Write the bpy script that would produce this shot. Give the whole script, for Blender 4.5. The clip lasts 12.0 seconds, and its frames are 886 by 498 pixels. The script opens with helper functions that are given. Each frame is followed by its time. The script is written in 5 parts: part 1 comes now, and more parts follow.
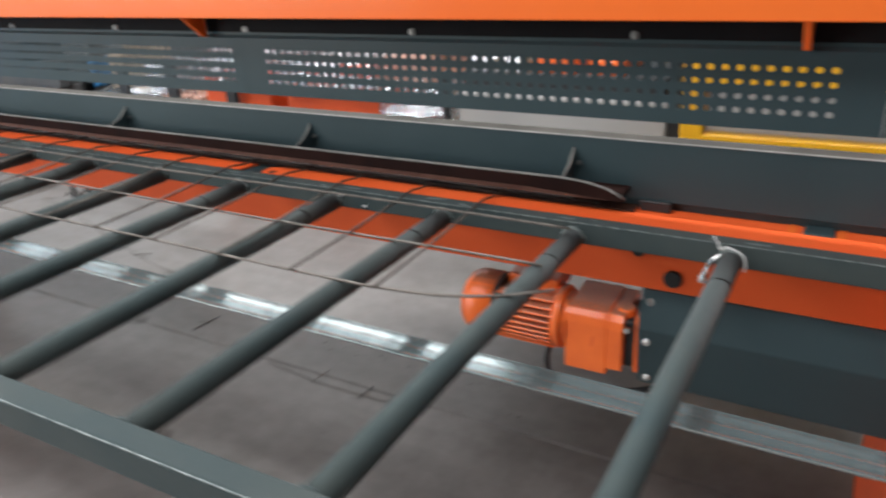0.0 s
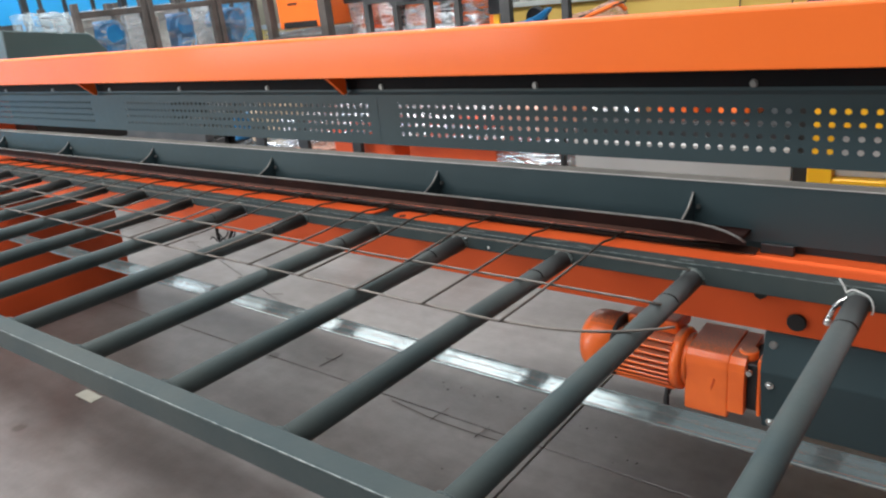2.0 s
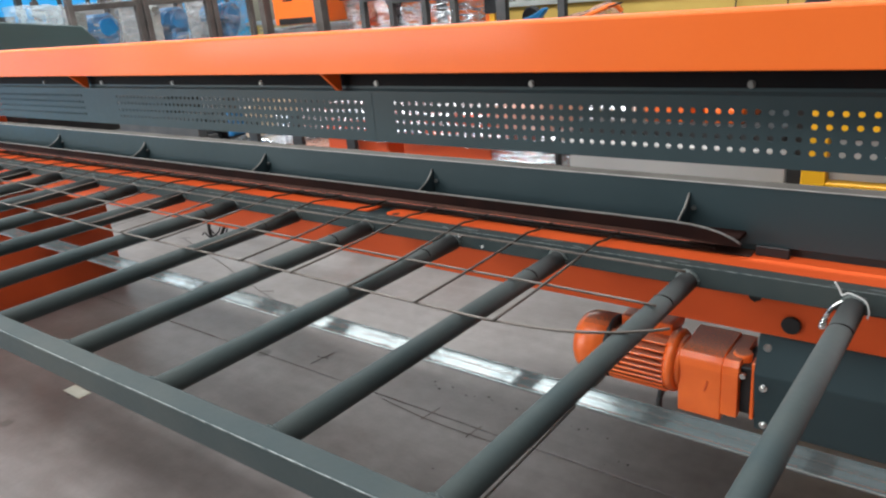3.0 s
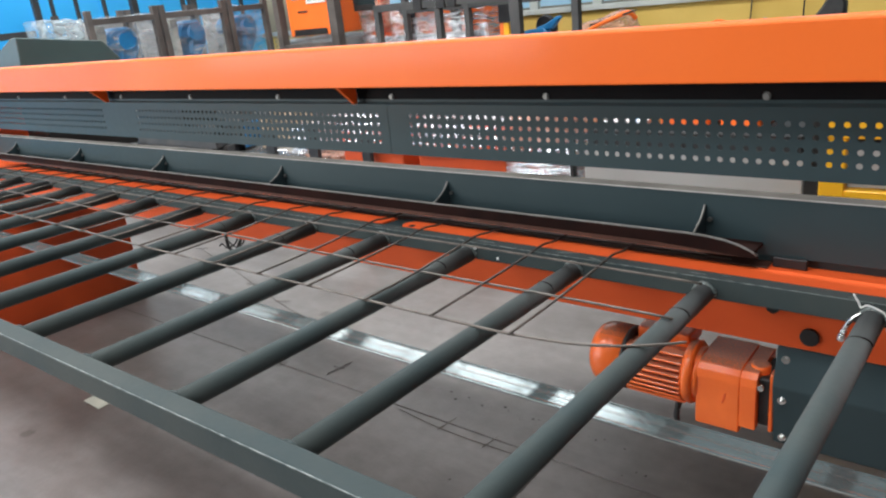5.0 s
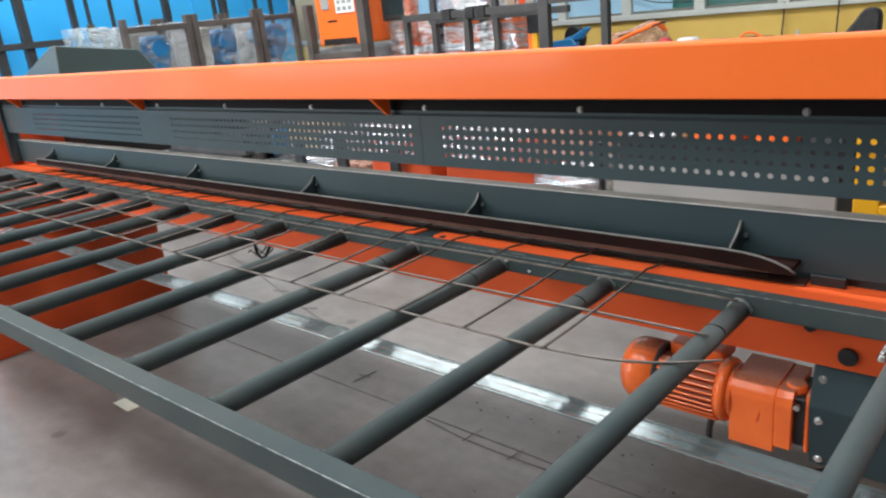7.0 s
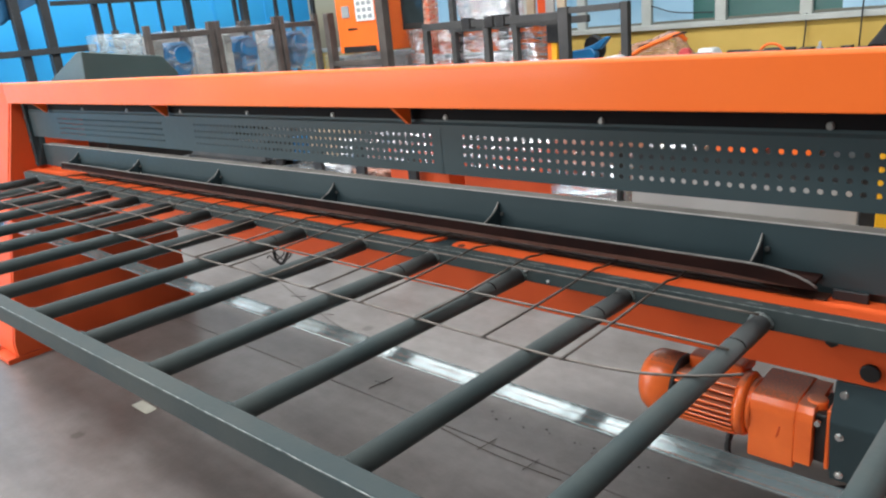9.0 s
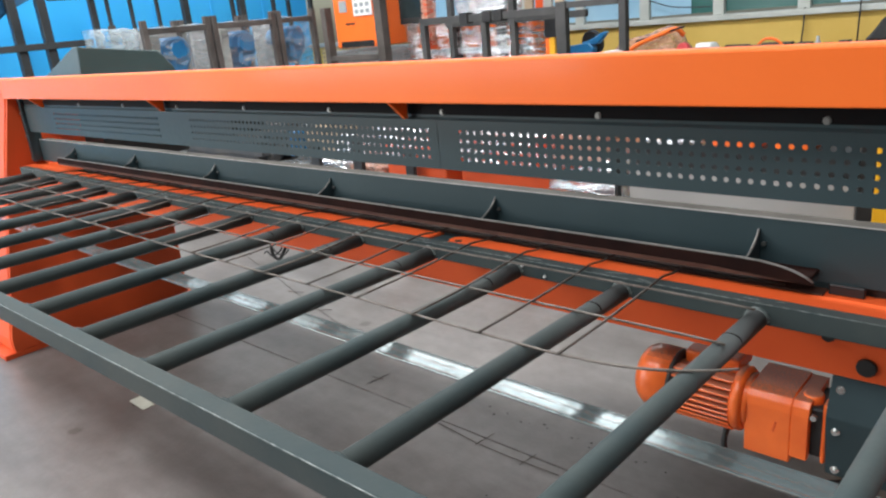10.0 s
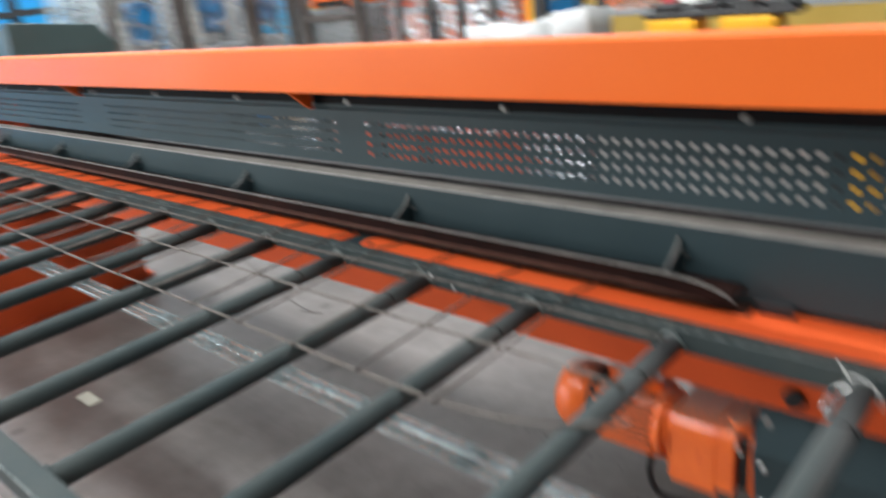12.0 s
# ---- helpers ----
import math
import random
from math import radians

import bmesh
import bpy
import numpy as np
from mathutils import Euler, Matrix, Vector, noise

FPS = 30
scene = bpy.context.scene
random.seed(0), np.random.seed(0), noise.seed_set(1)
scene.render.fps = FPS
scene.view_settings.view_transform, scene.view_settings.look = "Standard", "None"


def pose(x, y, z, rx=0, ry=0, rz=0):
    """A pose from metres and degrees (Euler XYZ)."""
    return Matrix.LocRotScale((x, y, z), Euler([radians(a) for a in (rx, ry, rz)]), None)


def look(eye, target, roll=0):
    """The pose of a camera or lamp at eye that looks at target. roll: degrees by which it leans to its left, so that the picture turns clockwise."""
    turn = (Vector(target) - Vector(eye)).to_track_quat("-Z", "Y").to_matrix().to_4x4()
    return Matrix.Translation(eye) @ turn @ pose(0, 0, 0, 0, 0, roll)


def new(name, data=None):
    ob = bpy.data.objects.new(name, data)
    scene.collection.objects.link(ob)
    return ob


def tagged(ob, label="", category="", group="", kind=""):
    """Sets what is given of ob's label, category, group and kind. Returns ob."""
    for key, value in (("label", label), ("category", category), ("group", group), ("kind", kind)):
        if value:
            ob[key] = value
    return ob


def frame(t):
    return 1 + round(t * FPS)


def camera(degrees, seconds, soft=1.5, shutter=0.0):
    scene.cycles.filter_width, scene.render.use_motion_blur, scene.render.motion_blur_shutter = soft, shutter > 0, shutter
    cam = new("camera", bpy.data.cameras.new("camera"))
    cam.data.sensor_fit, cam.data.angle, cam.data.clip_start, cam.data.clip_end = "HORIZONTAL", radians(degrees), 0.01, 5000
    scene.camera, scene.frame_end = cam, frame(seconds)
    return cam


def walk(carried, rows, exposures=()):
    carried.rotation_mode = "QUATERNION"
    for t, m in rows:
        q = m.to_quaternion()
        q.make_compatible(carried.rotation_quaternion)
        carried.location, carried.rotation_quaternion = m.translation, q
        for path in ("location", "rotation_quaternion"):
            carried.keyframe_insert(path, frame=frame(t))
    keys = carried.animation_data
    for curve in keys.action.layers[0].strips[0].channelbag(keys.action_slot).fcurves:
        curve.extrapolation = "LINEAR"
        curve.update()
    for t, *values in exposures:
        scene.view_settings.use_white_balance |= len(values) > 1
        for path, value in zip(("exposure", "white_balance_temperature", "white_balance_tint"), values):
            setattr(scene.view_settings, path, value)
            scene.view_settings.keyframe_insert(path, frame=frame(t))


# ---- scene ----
cam = camera(63.0, 12.0, soft=2.2, shutter=1.0)
PATH = [
    (0, (0.37, -1.06, 1.396), (-0.562, 0.507, 0.573), -3.8),
    (0.1, (0.366, -1.057, 1.419), (-0.591, 0.483, 0.576), -4.5),
    (0.5, (0.391, -1.096, 1.435), (-0.701, 0.396, 0.672), -6.1),
    (0.7, (0.399, -1.134, 1.439), (-0.873, 0.275, 0.808), -8.0),
    (0.8, (0.410, -1.148, 1.422), (-0.916, 0.240, 0.857), -7.4),
    (0.9, (0.414, -1.160, 1.425), (-0.854, 0.246, 0.801), -7.1),
    (1, (0.413, -1.145, 1.415), (-0.806, 0.289, 0.738), -6.8),
    (1.5, (0.41, -1.137, 1.414), (-0.79, 0.321, 0.756), -6.5),
    (2, (0.398, -1.136, 1.414), (-0.81, 0.308, 0.739), -6.5),
    (2.5, (0.395, -1.133, 1.411), (-0.822, 0.303, 0.734), -6.1),
    (3, (0.39, -1.129, 1.409), (-0.802, 0.326, 0.73), -5.6),
    (5, (0.392, -1.131, 1.42), (-0.836, 0.305, 0.765), -6.3),
    (5.5, (0.39, -1.135, 1.421), (-0.84, 0.296, 0.757), -6.0),
    (6, (0.385, -1.136, 1.422), (-0.864, 0.284, 0.77), -6.0),
    (6.5, (0.379, -1.138, 1.427), (-0.879, 0.28, 0.789), -5.7),
    (7, (0.38, -1.142, 1.428), (-0.901, 0.261, 0.802), -6.0),
    (7.5, (0.379, -1.146, 1.431), (-0.925, 0.236, 0.805), -6.2),
    (9.5, (0.378, -1.15, 1.433), (-0.939, 0.232, 0.835), -5.5),
    (10, (0.379, -1.146, 1.432), (-0.932, 0.234, 0.817), -5.6),
    (10.5, (0.377, -1.137, 1.429), (-0.923, 0.245, 0.796), -5.8),
    (11, (0.389, -1.104, 1.431), (-0.882, 0.303, 0.796), -6.7),
    (11.5, (0.417, -1.027, 1.441), (-0.793, 0.437, 0.814), -7.5),
    (11.7, (0.42, -0.98, 1.45), (-0.784, 0.452, 0.744), -7.5),
    (11.8, (0.417, -0.941, 1.454), (-0.811, 0.456, 0.719), -7.8),
    (11.9, (0.415, -0.921, 1.462), (-0.829, 0.452, 0.709), -8.0),
    (12, (0.408, -0.882, 1.46), (-0.887, 0.456, 0.73), -7.4),
]
walk(cam, [(t, look(e, g, r)) for t, e, g, r in PATH])

# ---- light: an overcast sky through roof lights and a glazed wall behind the viewer ----
world = bpy.data.worlds.new("sky")
scene.world = world
world.use_nodes = True
wn, wl = world.node_tree.nodes, world.node_tree.links
sky = wn.new("ShaderNodeTexSky")
sky.sky_type, sky.sun_disc = "NISHITA", False
sky.sun_elevation, sky.sun_rotation = radians(48), radians(200)
wl.new(sky.outputs["Color"], wn["Background"].inputs["Color"])
wn["Background"].inputs["Strength"].default_value = 0.085
scene.view_settings.exposure = -0.16

sun = new("sun", bpy.data.lights.new("sun", "SUN"))
sun.data.energy, sun.data.angle, sun.data.color = 0.5, radians(12), (1.0, 0.96, 0.9)
sun.matrix_world = look((0, 0, 20), (3, 7, 0))

ROOF_Z = 6.4
# roof-light openings: x0, x1, y0, y1
ROOF_LIGHTS = [(-5.5, 2.2, -4.3, -2.5), (-8.2, 1.0, 0.9, 2.1), (-9.0, 2.0, 4.6, 5.8)]
ROOF_POWER = [470, 930, 80]
# clerestory in the north wall and glazed band in the south wall: x0, x1, z0, z1
NORTH_HIGH = (-9.5, -3.4, 3.7, 6.0)
SOUTH_GLASS = (-9.0, -3.4, 0.8, 4.4)


def area_lamp(name, m, sx, sy, watts, colour):
    ob = new(name, bpy.data.lights.new(name, "AREA"))
    ob.data.shape, ob.data.size, ob.data.size_y = "RECTANGLE", sx, sy
    ob.data.energy, ob.data.color = watts, colour
    ob.matrix_world = m
    return ob


for (x0, x1, y0, y1), watts in zip(ROOF_LIGHTS, ROOF_POWER):
    area_lamp("roof_light_daylight", pose((x0 + x1) / 2, (y0 + y1) / 2, ROOF_Z + 0.08), x1 - x0, y1 - y0, watts, (0.96, 0.99, 1.0))
area_lamp("west_window_daylight", pose(-10.12, 3.85, 3.61, 0, -90, 0), 1.98, 5.7, 70, (0.97, 0.99, 1.0))
area_lamp("west_door_daylight", pose(-10.12, -4.67, 1.03, 0, -90, 0), 2.06, 0.62, 9, (0.97, 0.99, 1.0))
area_lamp("clerestory_daylight", pose(-6.45, 7.10, 4.85, -90, 0, 0), 6.1, 2.3, 135, (1.0, 0.98, 0.95))
area_lamp("south_window_daylight", pose(-6.2, -5.06, 2.6, 90, 0, 0), 5.6, 3.6, 540, (1.0, 0.98, 0.96))

# ---- materials ----


def nodes_of(name):
    m = bpy.data.materials.new(name)
    m.use_nodes = True
    return m, m.node_tree.nodes, m.node_tree.links, m.node_tree.nodes["Principled BSDF"]


def surface(name, c1, c2, rough=0.5, metal=0.0, scale=6.0, fine=90.0, bump=0.15, rough_var=0.12, spec=0.5, coat=0.0, dist=0.002, random_tone=0.0):
    """Two tones mixed by a coarse noise, a fine grain in the roughness, and relief."""
    m, n, l, p = nodes_of(name)
    tc = n.new("ShaderNodeTexCoord")
    big, small = n.new("ShaderNodeTexNoise"), n.new("ShaderNodeTexNoise")
    big.inputs["Scale"].default_value, big.inputs["Detail"].default_value = scale, 5
    small.inputs["Scale"].default_value, small.inputs["Detail"].default_value = fine, 3
    ramp = n.new("ShaderNodeValToRGB")
    ramp.color_ramp.elements[0].position, ramp.color_ramp.elements[1].position = 0.32, 0.68
    ramp.color_ramp.elements[0].color, ramp.color_ramp.elements[1].color = (*c1, 1), (*c2, 1)
    l.new(tc.outputs["Object"], big.inputs["Vector"])
    l.new(tc.outputs["Object"], small.inputs["Vector"])
    l.new(big.outputs["Fac"], ramp.inputs["Fac"])
    colour = ramp.outputs["Color"]
    if random_tone:
        info, hsv, mr = n.new("ShaderNodeObjectInfo"), n.new("ShaderNodeHueSaturation"), n.new("ShaderNodeMapRange")
        mr.inputs["To Min"].default_value, mr.inputs["To Max"].default_value = 1 - random_tone, 1 + random_tone
        l.new(info.outputs["Random"], mr.inputs["Value"])
        l.new(mr.outputs["Result"], hsv.inputs["Value"])
        l.new(colour, hsv.inputs["Color"])
        colour = hsv.outputs["Color"]
    l.new(colour, p.inputs["Base Color"])
    mr = n.new("ShaderNodeMapRange")
    mr.inputs["To Min"].default_value, mr.inputs["To Max"].default_value = max(0.02, rough - rough_var), min(1, rough + rough_var)
    add = n.new("ShaderNodeMath")
    add.operation, add.inputs[1].default_value = "MULTIPLY_ADD", 0.5
    half = n.new("ShaderNodeMath")
    half.operation, half.inputs[1].default_value = "MULTIPLY", 0.5
    l.new(big.outputs["Fac"], half.inputs[0])
    l.new(small.outputs["Fac"], add.inputs[0])
    l.new(half.outputs[0], add.inputs[2])
    l.new(add.outputs[0], mr.inputs["Value"])
    l.new(mr.outputs["Result"], p.inputs["Roughness"])
    b = n.new("ShaderNodeBump")
    b.inputs["Strength"].default_value, b.inputs["Distance"].default_value = bump, dist
    l.new(add.outputs[0], b.inputs["Height"])
    l.new(b.outputs["Normal"], p.inputs["Normal"])
    p.inputs["Metallic"].default_value = metal
    p.inputs["Specular IOR Level"].default_value = spec
    p.inputs["Coat Weight"].default_value = coat
    p.inputs["Coat Roughness"].default_value = 0.12
    return m


def concrete(name):
    m, n, l, p = nodes_of(name)
    tc = n.new("ShaderNodeTexCoord")
    a, b, c = (n.new("ShaderNodeTexNoise") for _ in range(3))
    for t, s, d in ((a, 0.55, 6), (b, 3.2, 8), (c, 60, 4)):
        t.inputs["Scale"].default_value, t.inputs["Detail"].default_value = s, d
        l.new(tc.outputs["Object"], t.inputs["Vector"])
    r1, r2 = n.new("ShaderNodeValToRGB"), n.new("ShaderNodeValToRGB")
    r1.color_ramp.elements[0].position, r1.color_ramp.elements[1].position = 0.3, 0.7
    r1.color_ramp.elements[0].color, r1.color_ramp.elements[1].color = (0.160, 0.146, 0.142, 1), (0.205, 0.194, 0.190, 1)
    r2.color_ramp.elements[0].position, r2.color_ramp.elements[1].position = 0.30, 0.62
    r2.color_ramp.elements[0].color, r2.color_ramp.elements[1].color = (0.62, 0.60, 0.58, 1), (1, 1, 1, 1)
    d = n.new("ShaderNodeTexNoise")
    d.inputs["Scale"].default_value, d.inputs["Detail"].default_value, d.inputs["Roughness"].default_value = 13, 9, 0.7
    l.new(tc.outputs["Object"], d.inputs["Vector"])
    r3 = n.new("ShaderNodeValToRGB")
    r3.color_ramp.elements[0].position, r3.color_ramp.elements[1].position = 0.36, 0.60
    r3.color_ramp.elements[0].color, r3.color_ramp.elements[1].color = (0.74, 0.71, 0.68, 1), (1.07, 1.06, 1.05, 1)
    l.new(d.outputs["Fac"], r3.inputs["Fac"])
    mottle = n.new("ShaderNodeMix")
    mottle.data_type, mottle.blend_type = "RGBA", "MULTIPLY"
    mottle.inputs["Factor"].default_value = 0.55
    mix = n.new("ShaderNodeMix")
    mix.data_type, mix.blend_type = "RGBA", "MULTIPLY"
    mix.inputs["Factor"].default_value = 0.75
    l.new(a.outputs["Fac"], r1.inputs["Fac"])
    l.new(b.outputs["Fac"], r2.inputs["Fac"])
    l.new(r1.outputs["Color"], mix.inputs["A"])
    l.new(r2.outputs["Color"], mix.inputs["B"])
    l.new(mix.outputs["Result"], mottle.inputs["A"])
    l.new(r3.outputs["Color"], mottle.inputs["B"])
    # trowel marks and wear drawn out along the machine
    mp, e, r4, bands = n.new("ShaderNodeMapping"), n.new("ShaderNodeTexNoise"), n.new("ShaderNodeValToRGB"), n.new("ShaderNodeMix")
    mp.inputs["Scale"].default_value = (0.45, 4.2, 1.0)
    e.inputs["Scale"].default_value, e.inputs["Detail"].default_value, e.inputs["Roughness"].default_value = 1.3, 6, 0.6
    r4.color_ramp.elements[0].position, r4.color_ramp.elements[1].position = 0.34, 0.66
    r4.color_ramp.elements[0].color, r4.color_ramp.elements[1].color = (0.73, 0.70, 0.68, 1), (1.06, 1.06, 1.04, 1)
    bands.data_type, bands.blend_type = "RGBA", "MULTIPLY"
    bands.inputs["Factor"].default_value = 0.8
    l.new(tc.outputs["Object"], mp.inputs["Vector"])
    l.new(mp.outputs["Vector"], e.inputs["Vector"])
    l.new(e.outputs["Fac"], r4.inputs["Fac"])
    l.new(mottle.outputs["Result"], bands.inputs["A"])
    l.new(r4.outputs["Color"], bands.inputs["B"])
    # scattered oil drips: a few of the cells hold a dark ragged spot
    drip, rough_edge, gap, keep, spot, oiled = n.new("ShaderNodeTexVoronoi"), n.new("ShaderNodeMath"), n.new("ShaderNodeMapRange"), n.new("ShaderNodeMath"), n.new("ShaderNodeMath"), n.new("ShaderNodeMix")
    drip.inputs["Scale"].default_value = 4.5
    rough_edge.operation, rough_edge.inputs[1].default_value = "MULTIPLY_ADD", 0.16
    gap.inputs["From Min"].default_value, gap.inputs["From Max"].default_value = 0.17, 0.24
    gap.inputs["To Min"].default_value, gap.inputs["To Max"].default_value = 0.7, 0.0
    keep.operation, keep.inputs[1].default_value = "GREATER_THAN", 0.80
    spot.operation, oiled.data_type = "MULTIPLY", "RGBA"
    sep = n.new("ShaderNodeSeparateColor")
    l.new(tc.outputs["Object"], drip.inputs["Vector"])
    l.new(d.outputs["Fac"], rough_edge.inputs[0])
    l.new(drip.outputs["Distance"], rough_edge.inputs[2])
    l.new(rough_edge.outputs[0], gap.inputs["Value"])
    l.new(drip.outputs["Color"], sep.inputs["Color"])
    l.new(sep.outputs[0], keep.inputs[0])
    l.new(gap.outputs["Result"], spot.inputs[0])
    l.new(keep.outputs[0], spot.inputs[1])
    l.new(spot.outputs[0], oiled.inputs["Factor"])
    l.new(bands.outputs["Result"], oiled.inputs["A"])
    oiled.inputs["B"].default_value = (0.045, 0.036, 0.030, 1)
    l.new(oiled.outputs["Result"], p.inputs["Base Color"])
    p.inputs["Specular IOR Level"].default_value = 0.5
    mr = n.new("ShaderNodeMapRange")
    mr.inputs["To Min"].default_value, mr.inputs["To Max"].default_value = 0.19, 0.48
    l.new(b.outputs["Fac"], mr.inputs["Value"])
    l.new(mr.outputs["Result"], p.inputs["Roughness"])
    bp = n.new("ShaderNodeBump")
    bp.inputs["Strength"].default_value, bp.inputs["Distance"].default_value = 0.25, 0.002
    l.new(c.outputs["Fac"], bp.inputs["Height"])
    l.new(bp.outputs["Normal"], p.inputs["Normal"])
    return m


def film(name, tint=(0.85, 0.9, 0.93), clear=0.45, scale=7.0, stretch=2.6, spread=0.3, metal=0.0, folds=0.05, low=0.35, high=0.7):
    """Crinkled stretch film: part clear, part milky, with a hard gloss."""
    m, n, l, p = nodes_of(name)
    p.inputs["Base Color"].default_value = (*tint, 1)
    p.inputs["Roughness"].default_value = 0.12
    p.inputs["Specular IOR Level"].default_value = 0.9
    tc, mp = n.new("ShaderNodeTexCoord"), n.new("ShaderNodeMapping")
    mp.inputs["Scale"].default_value = (1, 1, stretch)
    no = n.new("ShaderNodeTexNoise")
    no.inputs["Scale"].default_value, no.inputs["Detail"].default_value, no.inputs["Distortion"].default_value = scale, 6, 1.2
    l.new(tc.outputs["Object"], mp.inputs["Vector"])
    l.new(mp.outputs["Vector"], no.inputs["Vector"])
    bp = n.new("ShaderNodeBump")
    bp.inputs["Strength"].default_value, bp.inputs["Distance"].default_value = 1.0, folds
    l.new(no.outputs["Fac"], bp.inputs["Height"])
    l.new(bp.outputs["Normal"], p.inputs["Normal"])
    mr = n.new("ShaderNodeMapRange")
    mr.inputs["From Min"].default_value, mr.inputs["From Max"].default_value = low, high
    mr.inputs["To Min"].default_value, mr.inputs["To Max"].default_value = max(0.04, 1 - clear - spread), min(1, 1 - clear + spread)
    p.inputs["Metallic"].default_value = metal
    l.new(no.outputs["Fac"], mr.inputs["Value"])
    l.new(mr.outputs["Result"], p.inputs["Alpha"])
    return m


def galvanised(name):
    """Bright rolled zinc with streaks drawn out along x and faint spangle."""
    m, n, l, p = nodes_of(name)
    tc, mp = n.new("ShaderNodeTexCoord"), n.new("ShaderNodeMapping")
    mp.inputs["Scale"].default_value = (1.6, 190.0, 60.0)
    streak, spangle = n.new("ShaderNodeTexNoise"), n.new("ShaderNodeTexVoronoi")
    streak.inputs["Scale"].default_value, streak.inputs["Detail"].default_value = 1.0, 4
    spangle.inputs["Scale"].default_value = 55
    l.new(tc.outputs["Object"], mp.inputs["Vector"])
    l.new(mp.outputs["Vector"], streak.inputs["Vector"])
    l.new(tc.outputs["Object"], spangle.inputs["Vector"])
    ramp = n.new("ShaderNodeValToRGB")
    ramp.color_ramp.elements[0].position, ramp.color_ramp.elements[1].position = 0.33, 0.66
    ramp.color_ramp.elements[0].color, ramp.color_ramp.elements[1].color = (0.46, 0.56, 0.58, 1), (0.74, 0.82, 0.83, 1)
    l.new(streak.outputs["Fac"], ramp.inputs["Fac"])
    l.new(ramp.outputs["Color"], p.inputs["Base Color"])
    mr = n.new("ShaderNodeMapRange")
    mr.inputs["To Min"].default_value, mr.inputs["To Max"].default_value = 0.10, 0.18
    l.new(spangle.outputs["Distance"], mr.inputs["Value"])
    l.new(mr.outputs["Result"], p.inputs["Roughness"])
    p.inputs["Metallic"].default_value = 0.92
    return m


ORANGE = surface("orange_gloss_paint", (0.90, 0.159, 0.024), (0.94, 0.182, 0.030), rough=0.38, scale=2.2, fine=45, bump=0.02, rough_var=0.08, spec=0.2, coat=0.25, dist=0.001)
WELD_PAINT = surface("painted_weld_with_bare_spots", (0.030, 0.050, 0.052), (0.26, 0.29, 0.28), rough=0.5, metal=0.2, scale=70, fine=220, bump=0.5)
ORANGE_CAST = surface("orange_paint_on_castings", (0.82, 0.135, 0.021), (0.95, 0.180, 0.030), rough=0.38, scale=14, fine=130, bump=0.3, spec=0.4, coat=0.45)
dn, dl = ORANGE_CAST.node_tree.nodes, ORANGE_CAST.node_tree.links
dp = dn["Principled BSDF"]
geo, sep, gate, grime, gain, dusty = dn.new("ShaderNodeNewGeometry"), dn.new("ShaderNodeSeparateXYZ"), dn.new("ShaderNodeMapRange"), dn.new("ShaderNodeTexNoise"), dn.new("ShaderNodeMath"), dn.new("ShaderNodeMix")
gate.inputs["From Min"].default_value, gate.inputs["From Max"].default_value = 0.78, 0.96
gate.inputs["To Max"].default_value = 1.4
grime.inputs["Scale"].default_value, grime.inputs["Detail"].default_value = 26, 5
gain.operation, dusty.data_type = "MULTIPLY", "RGBA"
dusty.inputs["B"].default_value = (0.17, 0.115, 0.085, 1)
dl.new(geo.outputs["True Normal"], sep.inputs["Vector"])
dl.new(sep.outputs["Z"], gate.inputs["Value"])
dl.new(gate.outputs["Result"], gain.inputs[0])
dl.new(grime.outputs["Fac"], gain.inputs[1])
dl.new(gain.outputs[0], dusty.inputs["Factor"])
dl.new(dp.inputs["Base Color"].links[0].from_socket, dusty.inputs["A"])
dl.new(dusty.outputs["Result"], dp.inputs["Base Color"])
ORANGE_SATIN = surface("orange_satin_paint", (0.88, 0.120, 0.028), (0.94, 0.148, 0.038), rough=0.48, scale=2.2, fine=45, bump=0.03, spec=0.2, dist=0.001)
ORANGE_DULL = surface("orange_primer_paint", (0.66, 0.082, 0.020), (0.78, 0.108, 0.026), rough=0.5, scale=3.5, fine=70, bump=0.1, spec=0.35)
GREEN = surface("grey_green_machine_paint", (0.028, 0.047, 0.053), (0.037, 0.059, 0.066), rough=0.45, spec=0.26, scale=3.0, fine=60, bump=0.06, dist=0.001)
GREEN_TUBE = surface("grey_green_paint_dusty", (0.030, 0.046, 0.049), (0.056, 0.066, 0.063), rough=0.62, spec=0.10, scale=6.0, fine=120, bump=0.18, random_tone=0.1)
# dust on the tubes scatters light at the rims
GREEN_TUBE.node_tree.nodes["Principled BSDF"].inputs["Sheen Weight"].default_value = 0.075
GREEN_TUBE.node_tree.nodes["Principled BSDF"].inputs["Sheen Roughness"].default_value = 0.6
GREEN_LIGHT = surface("grey_green_paint_pale", (0.060, 0.095, 0.095), (0.072, 0.11, 0.108), rough=0.45, scale=3.0, fine=60, bump=0.06)
BLADE = surface("browned_steel", (0.012, 0.006, 0.0055), (0.024, 0.010, 0.008), rough=0.75, metal=0.0, spec=0.06, scale=10, fine=90, bump=0.2)
GALV = galvanised("galvanised_sheet")
WIRE = surface("drawn_wire_rust_spots", (0.080, 0.067, 0.058), (0.150, 0.130, 0.114), rough=0.55, metal=0.35, scale=30, fine=200, bump=0.3, random_tone=0.25)
ZINC = surface("zinc_plated", (0.62, 0.63, 0.62), (0.82, 0.83, 0.82), rough=0.25, metal=1.0, scale=60, fine=200, bump=0.1)
